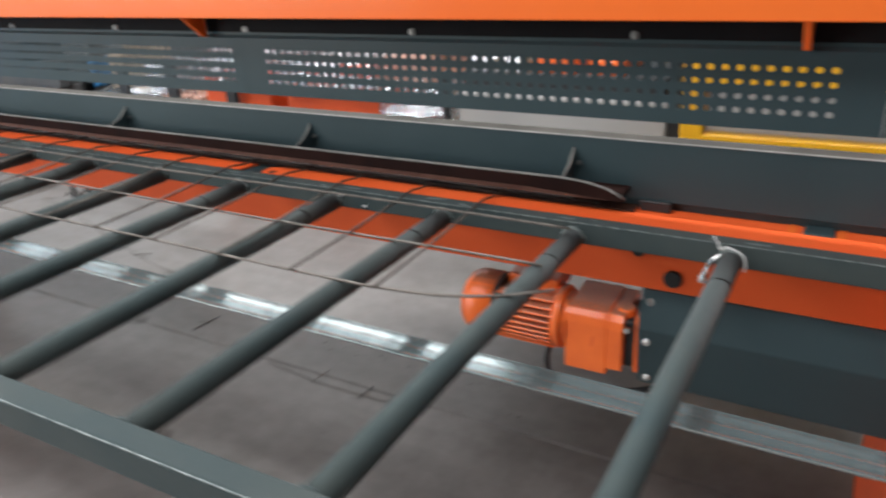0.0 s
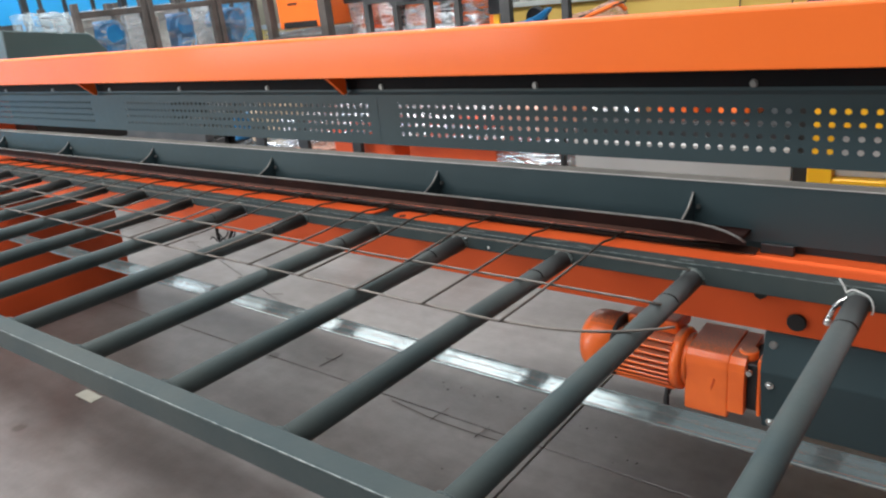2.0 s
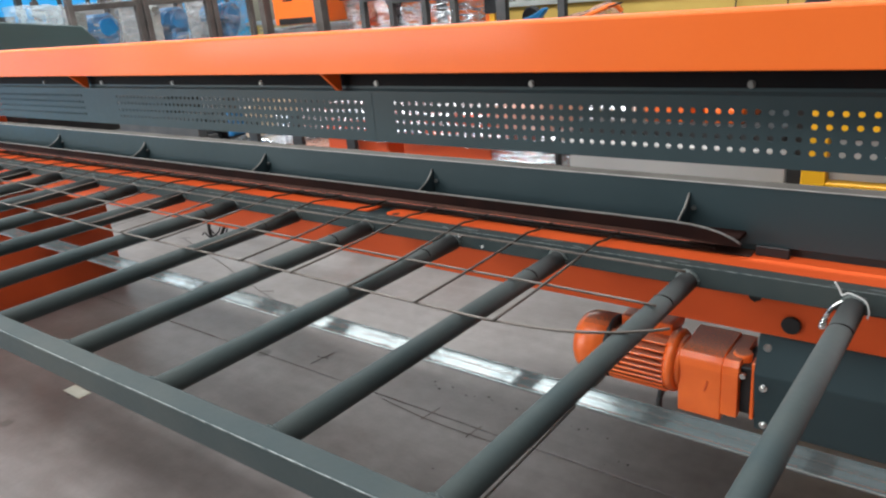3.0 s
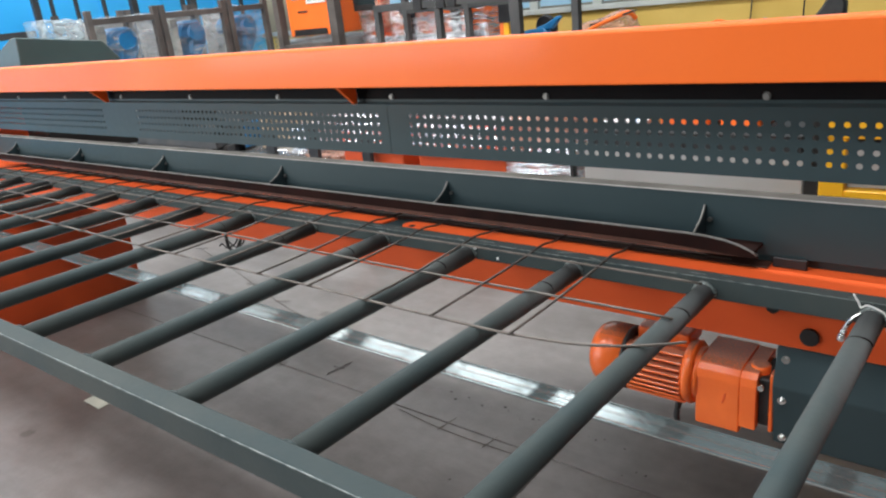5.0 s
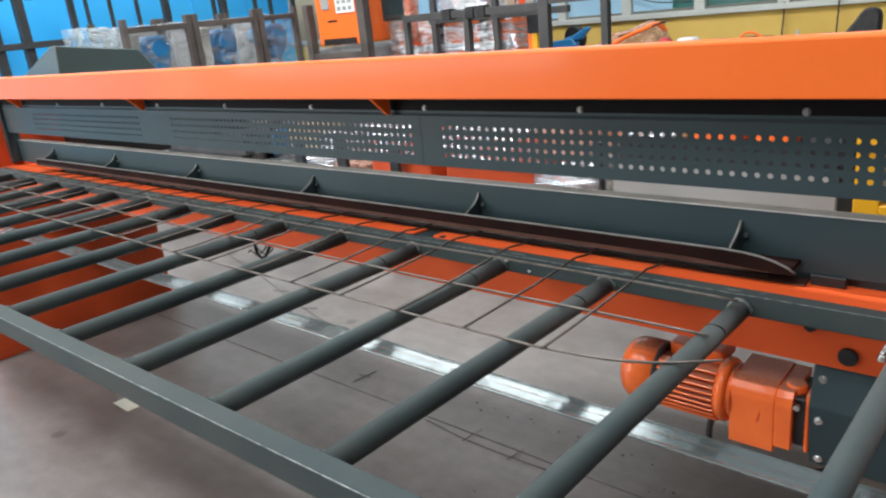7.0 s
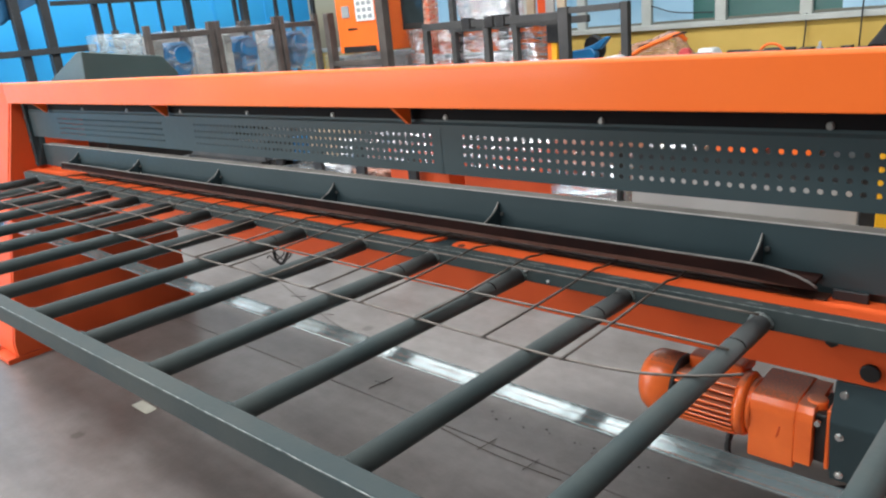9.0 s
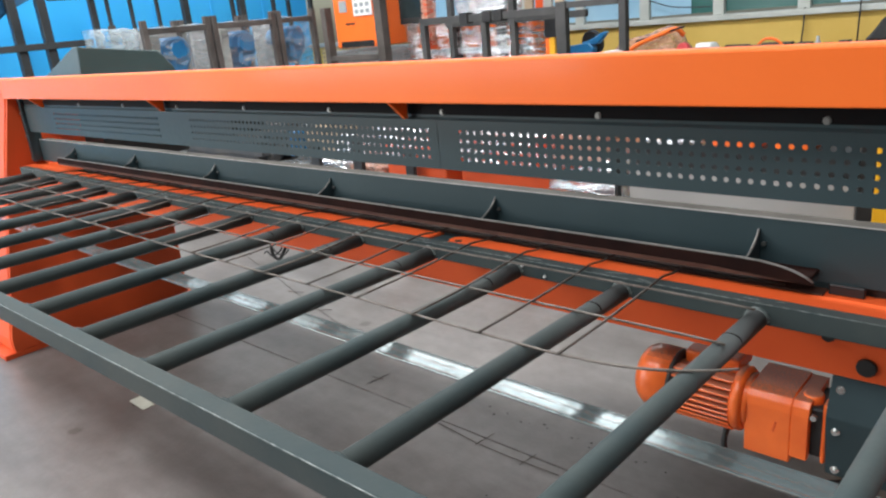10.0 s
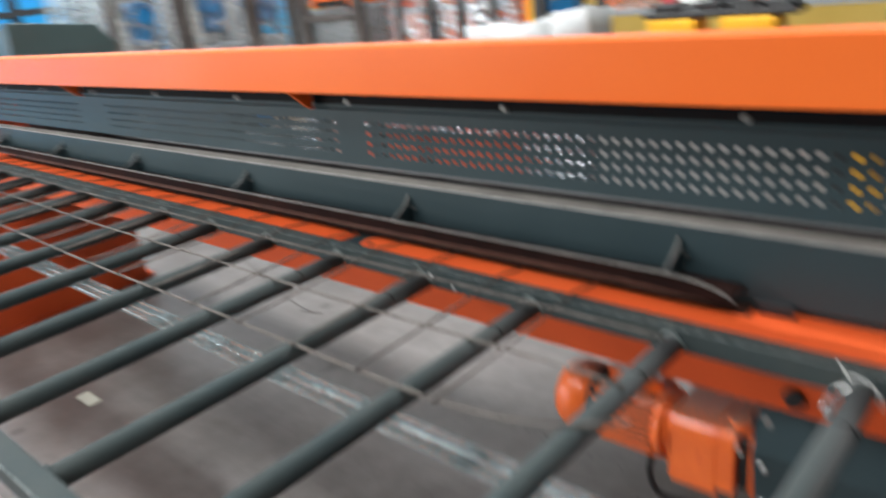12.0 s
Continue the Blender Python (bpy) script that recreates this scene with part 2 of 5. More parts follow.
BOLT = surface("dull_bolt_steel", (0.16, 0.16, 0.155), (0.26, 0.26, 0.25), rough=0.45, metal=0.8, scale=60, fine=200, bump=0.2)
BLACK = surface("black_rubber", (0.010, 0.010, 0.011), (0.022, 0.022, 0.023), rough=0.55, scale=20, fine=150, bump=0.2)
DARK = surface("black_oxide_steel", (0.014, 0.013, 0.013), (0.030, 0.028, 0.027), rough=0.5, metal=0.3, scale=8, fine=90, bump=0.15)
DUST = surface("brown_dust_on_steel", (0.075, 0.068, 0.060), (0.12, 0.108, 0.096), rough=0.85, spec=0.15, scale=9, fine=120, bump=0.2)
DUST_EDGE = surface("rubbed_dusty_edge", (0.17, 0.165, 0.155), (0.26, 0.25, 0.235), rough=0.7, metal=0.1, spec=0.25, scale=25, fine=150, bump=0.2)
# worn blade brown, which also paints the shaded band below the lip
BLADE_AND_SHADE = surface("worn_blade_and_shade", (0.056, 0.024, 0.017), (0.100, 0.043, 0.029), rough=0.6, spec=0.25, scale=14, fine=120, bump=0.25)
FLOOR = concrete("worn_concrete")
JOINT = surface("joint_grime", (0.03, 0.027, 0.025), (0.06, 0.052, 0.045), rough=0.9, scale=8, fine=90)
CAGE = surface("dark_painted_steel", (0.014, 0.017, 0.020), (0.034, 0.036, 0.038), rough=0.55, scale=5, fine=80, bump=0.2, random_tone=0.2)
# near-black that carries the shade under the upper beam
BEAM_SHADE = surface("under_beam_shade_black", (0.005, 0.005, 0.006), (0.010, 0.009, 0.010), rough=0.75, spec=0.12, scale=8, fine=90, bump=0.1)
RACK = surface("worn_black_steel", (0.032, 0.032, 0.033), (0.068, 0.064, 0.061), rough=0.6, scale=5, fine=80, bump=0.25, random_tone=0.2)
BLUE = surface("blue_sheet_cladding", (0.03, 0.42, 0.90), (0.05, 0.48, 0.95), rough=0.45, scale=0.8, fine=40, bump=0.05)
BLUE_DARK = surface("dark_blue_tarpaulin", (0.018, 0.10, 0.22), (0.03, 0.14, 0.28), rough=0.6, scale=2, fine=40, bump=0.2)
BLUE_PART = surface("blue_cast_housing", (0.008, 0.12, 0.30), (0.016, 0.18, 0.40), rough=0.35, scale=6, fine=60, bump=0.1)
YELLOW_WALL = surface("ochre_wall_paint", (0.56, 0.37, 0.075), (0.66, 0.45, 0.11), rough=0.7, scale=1.4, fine=30, bump=0.15, dist=0.004)
CREAM = surface("white_window_frame", (0.38, 0.40, 0.37), (0.48, 0.50, 0.47), rough=0.5, scale=3, fine=50)
PLASTER = surface("grey_plaster", (0.11, 0.115, 0.115), (0.16, 0.165, 0.16), rough=0.85, scale=0.9, fine=25, bump=0.3, dist=0.004)
ROOFING = surface("grey_roof_sheet", (0.20, 0.21, 0.22), (0.27, 0.28, 0.29), rough=0.6, scale=0.8, fine=25)
TEAL = surface("teal_tinted_pane", (0.008, 0.068, 0.064), (0.018, 0.105, 0.095), rough=0.28, scale=0.9, fine=6, bump=0.0, rough_var=0.06)
GLASS_DARK = surface("dark_cabinet_glass", (0.012, 0.018, 0.020), (0.03, 0.04, 0.042), rough=0.1, scale=2.0, fine=6, bump=0.0, rough_var=0.05)
PALE_PANE = surface("pale_blue_blind", (0.22, 0.41, 0.56), (0.34, 0.52, 0.64), rough=0.3, scale=1.2, fine=12, bump=0.0)
FILM = film("stretch_film", (0.66, 0.69, 0.70), clear=0.84, scale=5.0, spread=0.34, low=0.42, high=0.74)
FILM_WHITE = film("milky_stretch_film", (0.42, 0.50, 0.53), clear=0.55, scale=5.0, stretch=2.0, spread=0.30)
FILM_SILVER = film("silvery_stretch_film", (0.90, 0.92, 0.95), clear=0.36, scale=5.5, stretch=6.5, spread=0.55, metal=0.8, folds=0.035, low=0.43, high=0.56)
FILM_PINK = film("film_over_orange", (0.72, 0.40, 0.30), clear=0.45, scale=9)
PALE = surface("pale_grey_enamel", (0.36, 0.345, 0.33), (0.44, 0.425, 0.405), rough=0.5, scale=2, fine=50, bump=0.05)
GREY_POST = surface("weathered_grey_brown_timber", (0.055, 0.046, 0.042), (0.115, 0.098, 0.088), rough=0.75, scale=5, fine=60, bump=0.3, random_tone=0.2)
WHITE = surface("white_laminate", (0.70, 0.71, 0.70), (0.80, 0.80, 0.78), rough=0.4, scale=3, fine=50, bump=0.05)
GREY = surface("grey_enamel", (0.22, 0.24, 0.25), (0.32, 0.34, 0.35), rough=0.45, scale=4, fine=60)
GREY_SACK = surface("grey_woven_sack", (0.38, 0.39, 0.39), (0.52, 0.53, 0.52), rough=0.8, scale=6, fine=120, bump=0.3)
TAN = surface("raw_timber", (0.34, 0.25, 0.17), (0.48, 0.38, 0.27), rough=0.75, scale=5, fine=60, bump=0.3, random_tone=0.15)
YELLOW = surface("signal_yellow_paint", (0.85, 0.42, 0.012), (0.95, 0.50, 0.02), rough=0.35, scale=3, fine=60)
PAPER = surface("paper_scrap", (0.36, 0.35, 0.29), (0.44, 0.43, 0.36), rough=0.85, scale=12, fine=80)
PINK = surface("red_plastic", (0.55, 0.04, 0.05), (0.70, 0.08, 0.09), rough=0.4, scale=12, fine=80)

# ---- mesh helpers ----


def bevelled(bm, width, segments=1):
    if width:
        bmesh.ops.bevel(bm, geom=bm.edges[:], offset=width, segments=segments, affect="EDGES", profile=0.5, clamp_overlap=True)
    return bm


def box(x0, x1, y0, y1, z0, z1, bev=0.002, bm=None, segments=1):
    own = bmesh.new()
    bmesh.ops.create_cube(own, size=1, matrix=Matrix.Translation(((x0 + x1) / 2, (y0 + y1) / 2, (z0 + z1) / 2)) @ Matrix.Diagonal((x1 - x0, y1 - y0, z1 - z0, 1)))
    bevelled(own, bev, segments)
    return merged(bm, own)


def merged(bm, own):
    if bm is None:
        return own
    tmp = bpy.data.meshes.new("tmp")
    own.to_mesh(tmp)
    own.free()
    bm.from_mesh(tmp)
    bpy.data.meshes.remove(tmp)
    return bm


def prism(profile, a0, a1, axis="x", bev=0.002, bm=None):
    """A closed outline drawn out along an axis. Outlines are (y, z) for x, (x, z) for y, (x, y) for z."""
    put = {"x": lambda a, p: (a, p[0], p[1]), "y": lambda a, p: (p[0], a, p[1]), "z": lambda a, p: (p[0], p[1], a)}[axis]
    own = bmesh.new()
    lo = [own.verts.new(put(a0, p)) for p in profile]
    hi = [own.verts.new(put(a1, p)) for p in profile]
    own.faces.new(lo)
    own.faces.new(hi[::-1])
    k = len(profile)
    for i in range(k):
        own.faces.new((lo[i], hi[i], hi[(i + 1) % k], lo[(i + 1) % k]))
    bmesh.ops.recalc_face_normals(own, faces=own.faces[:])
    bevelled(own, bev)
    return merged(bm, own)


def cyl(p0, p1, r, seg=18, r2=None, bm=None, bev=0.0):
    p0, p1 = Vector(p0), Vector(p1)
    d = p1 - p0
    own = bmesh.new()
    bmesh.ops.create_cone(own, cap_ends=True, segments=seg, radius1=r, radius2=r if r2 is None else r2, depth=d.length,
                          matrix=Matrix.Translation((p0 + p1) / 2) @ d.to_track_quat("Z", "Y").to_matrix().to_4x4())
    if bev:
        caps = [e for e in own.edges if any(len(f.verts) > 4 for f in e.link_faces)]
        bmesh.ops.bevel(own, geom=caps, offset=bev, segments=2, affect="EDGES", profile=0.5)
    for f in own.faces:
        f.smooth = len(f.verts) == 4
    return merged(bm, own)


def lathe(profile, origin, axis="x", seg=24, bm=None):
    """A turned shape: (a, r) along an axis from origin."""
    own = bmesh.new()
    rings = []
    for a, r in profile:
        ring = []
        for i in range(seg):
            u, v = r * math.cos(2 * math.pi * i / seg), r * math.sin(2 * math.pi * i / seg)
            q = {"x": (a, u, v), "y": (v, a, u), "z": (u, v, a)}[axis]
            ring.append(own.verts.new(Vector(origin) + Vector(q)))
        rings.append(ring)
    for r0, r1 in zip(rings, rings[1:]):
        for i in range(seg):
            own.faces.new((r0[i], r0[(i + 1) % seg], r1[(i + 1) % seg], r1[i])).smooth = True
    own.faces.new(rings[0][::-1])
    own.faces.new(rings[-1])
    bmesh.ops.recalc_face_normals(own, faces=own.faces[:])
    return merged(bm, own)


def sweep(points, r, seg=8, bm=None):
    """A round wire through points."""
    pts = [Vector(p) for p in points]
    own = bmesh.new()
    rings = []
    for i, p in enumerate(pts):
        d = (pts[min(i + 1, len(pts) - 1)] - pts[max(i - 1, 0)]).normalized()
        u = d.cross(Vector((0.13, 0.21, 0.97))).normalized()
        v = d.cross(u)
        rings.append([own.verts.new(p + r * (math.cos(2 * math.pi * k / seg) * u + math.sin(2 * math.pi * k / seg) * v)) for k in range(seg)])
    for r0, r1 in zip(rings, rings[1:]):
        for k in range(seg):
            own.faces.new((r0[k], r0[(k + 1) % seg], r1[(k + 1) % seg], r1[k])).smooth = True
    own.faces.new(rings[0][::-1])
    own.faces.new(rings[-1])
    bmesh.ops.recalc_face_normals(own, faces=own.faces[:])
    return merged(bm, own)


def curve(*knots, n=10):
    """Points along a smooth way through the knots."""
    k = [Vector(p) for p in knots]
    k = [2 * k[0] - k[1], *k, 2 * k[-1] - k[-2]]
    out = []
    for a, b, c, d in zip(k, k[1:], k[2:], k[3:]):
        for i in range(n):
            t = i / n
            out.append(0.5 * (2 * b + (c - a) * t + (2 * a - 5 * b + 4 * c - d) * t * t + (3 * b - a - 3 * c + d) * t ** 3))
    return out + [k[-2]]


def rumpled(x0, x1, y0, y1, z0, z1, amount=0.03, cuts=10, seed=0, taper=0.0):
    """A wrapped load: a box pulled out of true by folds."""
    own = bmesh.new()
    bmesh.ops.create_cube(own, size=1)
    bmesh.ops.subdivide_edges(own, edges=own.edges[:], cuts=cuts, use_grid_fill=True)
    for v in own.verts:
        q = v.co.copy()
        s = 1 - taper * (q.z + 0.5)
        p = Vector((x0 + (x1 - x0) * (0.5 + q.x * s), y0 + (y1 - y0) * (0.5 + q.y * s), z0 + (z1 - z0) * (0.5 + q.z)))
        nv = noise.noise_vector(p * 4.0 + Vector((seed * 3.7, seed, 1.3))) + 0.5 * noise.noise_vector(p * 11.0 + Vector((seed, 2.0, seed)))
        v.co = p + nv * amount * (1.0 if q.z > -0.49 else 0.2)
    for f in own.faces:
        f.smooth = True
    return own


def mesh_object(name, bm, material):
    me = bpy.data.meshes.new(name)
    bm.to_mesh(me)
    bm.free()
    me.materials.append(material)
    return new(name, me)


def thing(name, at, label, category, group="", kind=""):
    ob = new(name)
    ob.empty_display_size = 0.1
    ob.location = at
    return tagged(ob, label, category, group, kind)


def part(name, bm, material, parent, label=""):
    ob = mesh_object(name, bm, material)
    ob.parent = parent
    top = parent
    while top.parent:
        top = top.parent
    if parent is top:
        ob.matrix_parent_inverse = Matrix.Translation(-Vector(top.location))
    if label:
        tagged(ob, label)
    return ob


def single(name, bm, material, label, category, group="", kind=""):
    return tagged(mesh_object(name, bm, material), label, category, group, kind)


def piece(name, mesh, at, parent, turn=None):
    """One more piece on shared mesh data, under a thing or a part."""
    ob = new(name, mesh)
    ob.parent = parent
    if parent.parent is None:
        ob.matrix_parent_inverse = Matrix.Translation(-Vector(parent.location))
    ob.matrix_basis = Matrix.Translation(at) @ (turn or Matrix())
    return ob


def shared(name, bm, material):
    me = bpy.data.meshes.new(name)
    bm.to_mesh(me)
    bm.free()
    me.materials.append(material)
    return me

# ---- the hall ----
HX0, HX1, HY0, HY1 = -10.0, 7.0, -5.0, 7.0

floor = tagged(mesh_object("floor", box(HX0, HX1, HY0, HY1, -0.2, -0.012, 0), JOINT), "worn grey-brown concrete floor cast in slabs", "floor", kind="structure")
xs = [HX0, -8.67, -4.67, -0.67, 3.33, HX1]
ys = [HY0, 0.525, 4.6, HY1]
for xa, xb in zip(xs, xs[1:]):
    for ya, yb in zip(ys, ys[1:]):
        part("slab", box(xa + 0.0022, xb - 0.0022, ya + 0.0022, yb - 0.0022, -0.1, 0.0, 0.0025), FLOOR, floor)

bm = box(HX0 - 0.2, HX1 + 0.2, HY0 - 0.2, ROOF_LIGHTS[0][2], ROOF_Z, ROOF_Z + 0.16, 0)
box(HX0 - 0.2, HX1 + 0.2, ROOF_LIGHTS[0][3], ROOF_LIGHTS[1][2], ROOF_Z, ROOF_Z + 0.16, 0, bm)
box(HX0 - 0.2, HX1 + 0.2, ROOF_LIGHTS[1][3], ROOF_LIGHTS[2][2], ROOF_Z, ROOF_Z + 0.16, 0, bm)
box(HX0 - 0.2, HX1 + 0.2, ROOF_LIGHTS[2][3], HY1 + 0.2, ROOF_Z, ROOF_Z + 0.16, 0, bm)
for x0, x1, y0, y1 in ROOF_LIGHTS:
    box(HX0 - 0.2, x0, y0, y1, ROOF_Z, ROOF_Z + 0.16, 0, bm)
    box(x1, HX1 + 0.2, y0, y1, ROOF_Z, ROOF_Z + 0.16, 0, bm)
tagged(mesh_object("ceiling", bm, ROOFING), "grey sheet roof with long roof lights", "ceiling", kind="structure")

gx0, gx1, gz0, gz1 = SOUTH_GLASS
bm = box(HX0 - 0.2, gx0, HY0 - 0.2, HY0, -0.2, ROOF_Z, 0)
box(gx1, HX1 + 0.2, HY0 - 0.2, HY0, -0.2, ROOF_Z, 0, bm)
box(gx0, gx1, HY0 - 0.2, HY0, -0.2, gz0, 0, bm)
box(gx0, gx1, HY0 - 0.2, HY0, gz1, ROOF_Z, 0, bm)
tagged(mesh_object("wall_south", bm, PLASTER), "pale plastered wall with a long glazed opening", "wall", kind="structure")
tagged(mesh_object("wall_east", box(HX1, HX1 + 0.2, HY0, HY1, -0.2, ROOF_Z, 0), PLASTER), "pale plastered end wall", "wall", kind="structure")

# west wall: blue cladding sheets with standing ribs
WEST_DOOR, WEST_HIGH = (-4.98, -4.36, 2.06), (1.0, 6.7, 2.62, 4.6)
bm = box(HX0 - 0.2, HX0, WEST_DOOR[1], HY1, -0.2, 2.40, 0)
box(HX0 - 0.2, HX0, HY0, WEST_DOOR[0], -0.2, 2.40, 0, bm)
box(HX0 - 0.2, HX0, WEST_DOOR[0], WEST_DOOR[1], WEST_DOOR[2], 2.40, 0, bm)
box(HX0 - 0.2, HX0, WEST_DOOR[0], WEST_DOOR[1], -0.2, -0.012, 0, bm)
wall_west = tagged(mesh_object("wall_west", bm, BLUE), "bright blue sheet-clad end wall", "wall", kind="structure")
wy0, wy1, wz0, wz1 = WEST_HIGH
bm = box(HX0 - 0.2, HX0, HY0, HY1, 2.404, wz0, 0)
box(HX0 - 0.2, HX0, HY0, HY1, wz1, ROOF_Z, 0, bm)
box(HX0 - 0.2, HX0, HY0, wy0, wz0, wz1, 0, bm)
box(HX0 - 0.2, HX0, wy1, HY1, wz0, wz1, 0, bm)
tagged(mesh_object("wall_west_upper", bm, WHITE), "white sheet cladding with a glazed band above the blue end wall", "wall", kind="structure")
rib = shared("rib", box(0, 0.014, -0.03, 0.03, 0, 2.38, 0.005), BLUE)
for i in range(8):
    piece("rib", rib, (HX0, 0.55 + 0.93 * i, 0.01), wall_west)

# north wall: ochre dado below a window band
SILL = 1.15
tagged(mesh_object("wall_north", box(HX0, HX1, HY1, HY1 + 0.2, -0.2, SILL - 0.06, 0), YELLOW_WALL), "ochre-painted wall below a window band", "wall", kind="structure")
nx0, nx1, nz0, nz1 = NORTH_HIGH
bm = box(HX0, HX1, HY1, HY1 + 0.2, 3.0, nz0, 0)
box(HX0, HX1, HY1, HY1 + 0.2, nz1, ROOF_Z, 0, bm)
box(HX0, nx0, HY1, HY1 + 0.2, nz0, nz1, 0, bm)
box(nx1, HX1, HY1, HY1 + 0.2, nz0, nz1, 0, bm)
tagged(mesh_object("wall_north_upper", bm, PLASTER), "pale plastered wall above the windows", "wall", kind="structure")
tagged(mesh_object("trim_sill", box(HX0, HX1, HY1 - 0.06, HY1 + 0.2, SILL - 0.06, SILL, 0.006), CREAM), "cream window sill along the wall", "sill", kind="structure")
frame_bar = shared("window_frame", box(-0.06, 0.06, HY1, HY1 + 0.08, SILL, 3.0, 0.006), CREAM)
pane_a = shared("pane", box(-0.375, 0.375, HY1 + 0.06, HY1 + 0.07, SILL + 0.03, 3.0, 0), TEAL)
pane_b = shared("pane", box(-0.375, 0.375, HY1 + 0.06, HY1 + 0.07, SILL + 0.03, 3.0, 0), PALE_PANE)
pane_c = shared("pane", box(-0.24, 0.24, HY1 + 0.045, HY1 + 0.055, SILL + 0.03, 3.0, 0), PALE_PANE)
for i in range(18):
    x = -8.565 + 0.87 * i
    w = thing("window_%d" % (i + 1), (x, HY1 + 0.05, SILL), "white-framed window with tinted glass", "window", "windows of the ochre wall", "structure")
    piece("window_frame", frame_bar, (x - 0.435, 0, 0), w)
    pale = i in (2, 4, 5, 11)
    piece("pane", pane_b if pale else pane_a, (x, 0, 0), w)
    if i in (6, 8):
        piece("pane", pane_c, (x + (-0.13 if i == 6 else 0.13), 0, 0), w)
    part("top_rail", box(x - 0.375, x + 0.375, HY1, HY1 + 0.06, 2.92, 3.0, 0.004), CREAM, w)

# ---- the cutting machine ----
XL, XR = -3.50, 0.52
BEAM_Y, BEAM_Z0, BEAM_Z1 = 0.035, 1.247, 1.339
machine = thing("mesh_cutting_machine", ((XL + XR) / 2, 0.2, 0), "long orange and grey-green steel mesh cutting machine", "machine")


def side_plate(x, s):
    """A welded end stand: a broad plate with a flanged front edge, on a foot plate."""
    outline = [(BEAM_Y + 0.04, BEAM_Z1 - 0.004), (-0.04, 0.90), (-0.22, 0.10), (-0.22, 0.03), (0.73, 0.03), (0.73, 1.08), (0.40, 1.16), (0.20, 1.22), (0.075, 1.25), (0.07, BEAM_Z1 - 0.004)]
    p = part("side_plate", prism(outline, x, x + s * 0.016, "x", 0.002), ORANGE_DULL, machine)
    fl = [(BEAM_Y + 0.036, BEAM_Z1), (-0.044, 0.90), (-0.224, 0.10), (-0.224, 0.03), (-0.208, 0.03), (-0.208, 0.10), (-0.028, 0.90), (BEAM_Y + 0.05, BEAM_Z1)]
    part("front_flange", prism(fl, x + s * 0.018, x + s * 0.26, "x", 0.002), ORANGE_DULL, machine)
    part("foot_plate", box(min(x, x + s * 0.26), max(x, x + s * 0.26), -0.27, 0.76, 0.0, 0.028, 0.003), ORANGE_DULL, machine)
    for y in (-0.25, 0.745):
        part("anchor_bolt", cyl((x + s * 0.2, y, 0.026), (x + s * 0.2, y, 0.05), 0.012, 6), ZINC, machine)


side_plate(XL, -1)
side_plate(XR, 1)

# upper beam: a folded sheet with a rounded top edge and a deep lower flange
prof = [(BEAM_Y, BEAM_Z0), (BEAM_Y, BEAM_Z1 - 0.005), (BEAM_Y + 0.005, BEAM_Z1), (BEAM_Y + 0.034, BEAM_Z1), (BEAM_Y + 0.034, BEAM_Z1 - 0.006), (BEAM_Y + 0.009, BEAM_Z1 - 0.006), (BEAM_Y + 0.009, BEAM_Z0 + 0.006), (0.135, BEAM_Z0 + 0.006), (0.135, BEAM_Z0)]
upper = part("upper_beam", prism(prof, XL, XR, "x", 0.0015), ORANGE, machine, "glossy orange upper cross beam")
for x in (-3.2, -2.085, -0.882, 0.30):
    part("gusset", prism([(BEAM_Y + 0.006, BEAM_Z0), (0.1, BEAM_Z0), (0.1, BEAM_Z0 - 0.046), (0.09, BEAM_Z0 - 0.046)], x - 0.005, x + 0.005, "x", 0.001), ORANGE, upper, "small orange gusset plate")

# perforated guard sheets
PY, PZ0, PZC = 0.105, 1.080, 1.198
PITCH, HOLE_R = 0.0212, 0.0050
ROWS = [1.1080 + PITCH * k for k in range(4)]


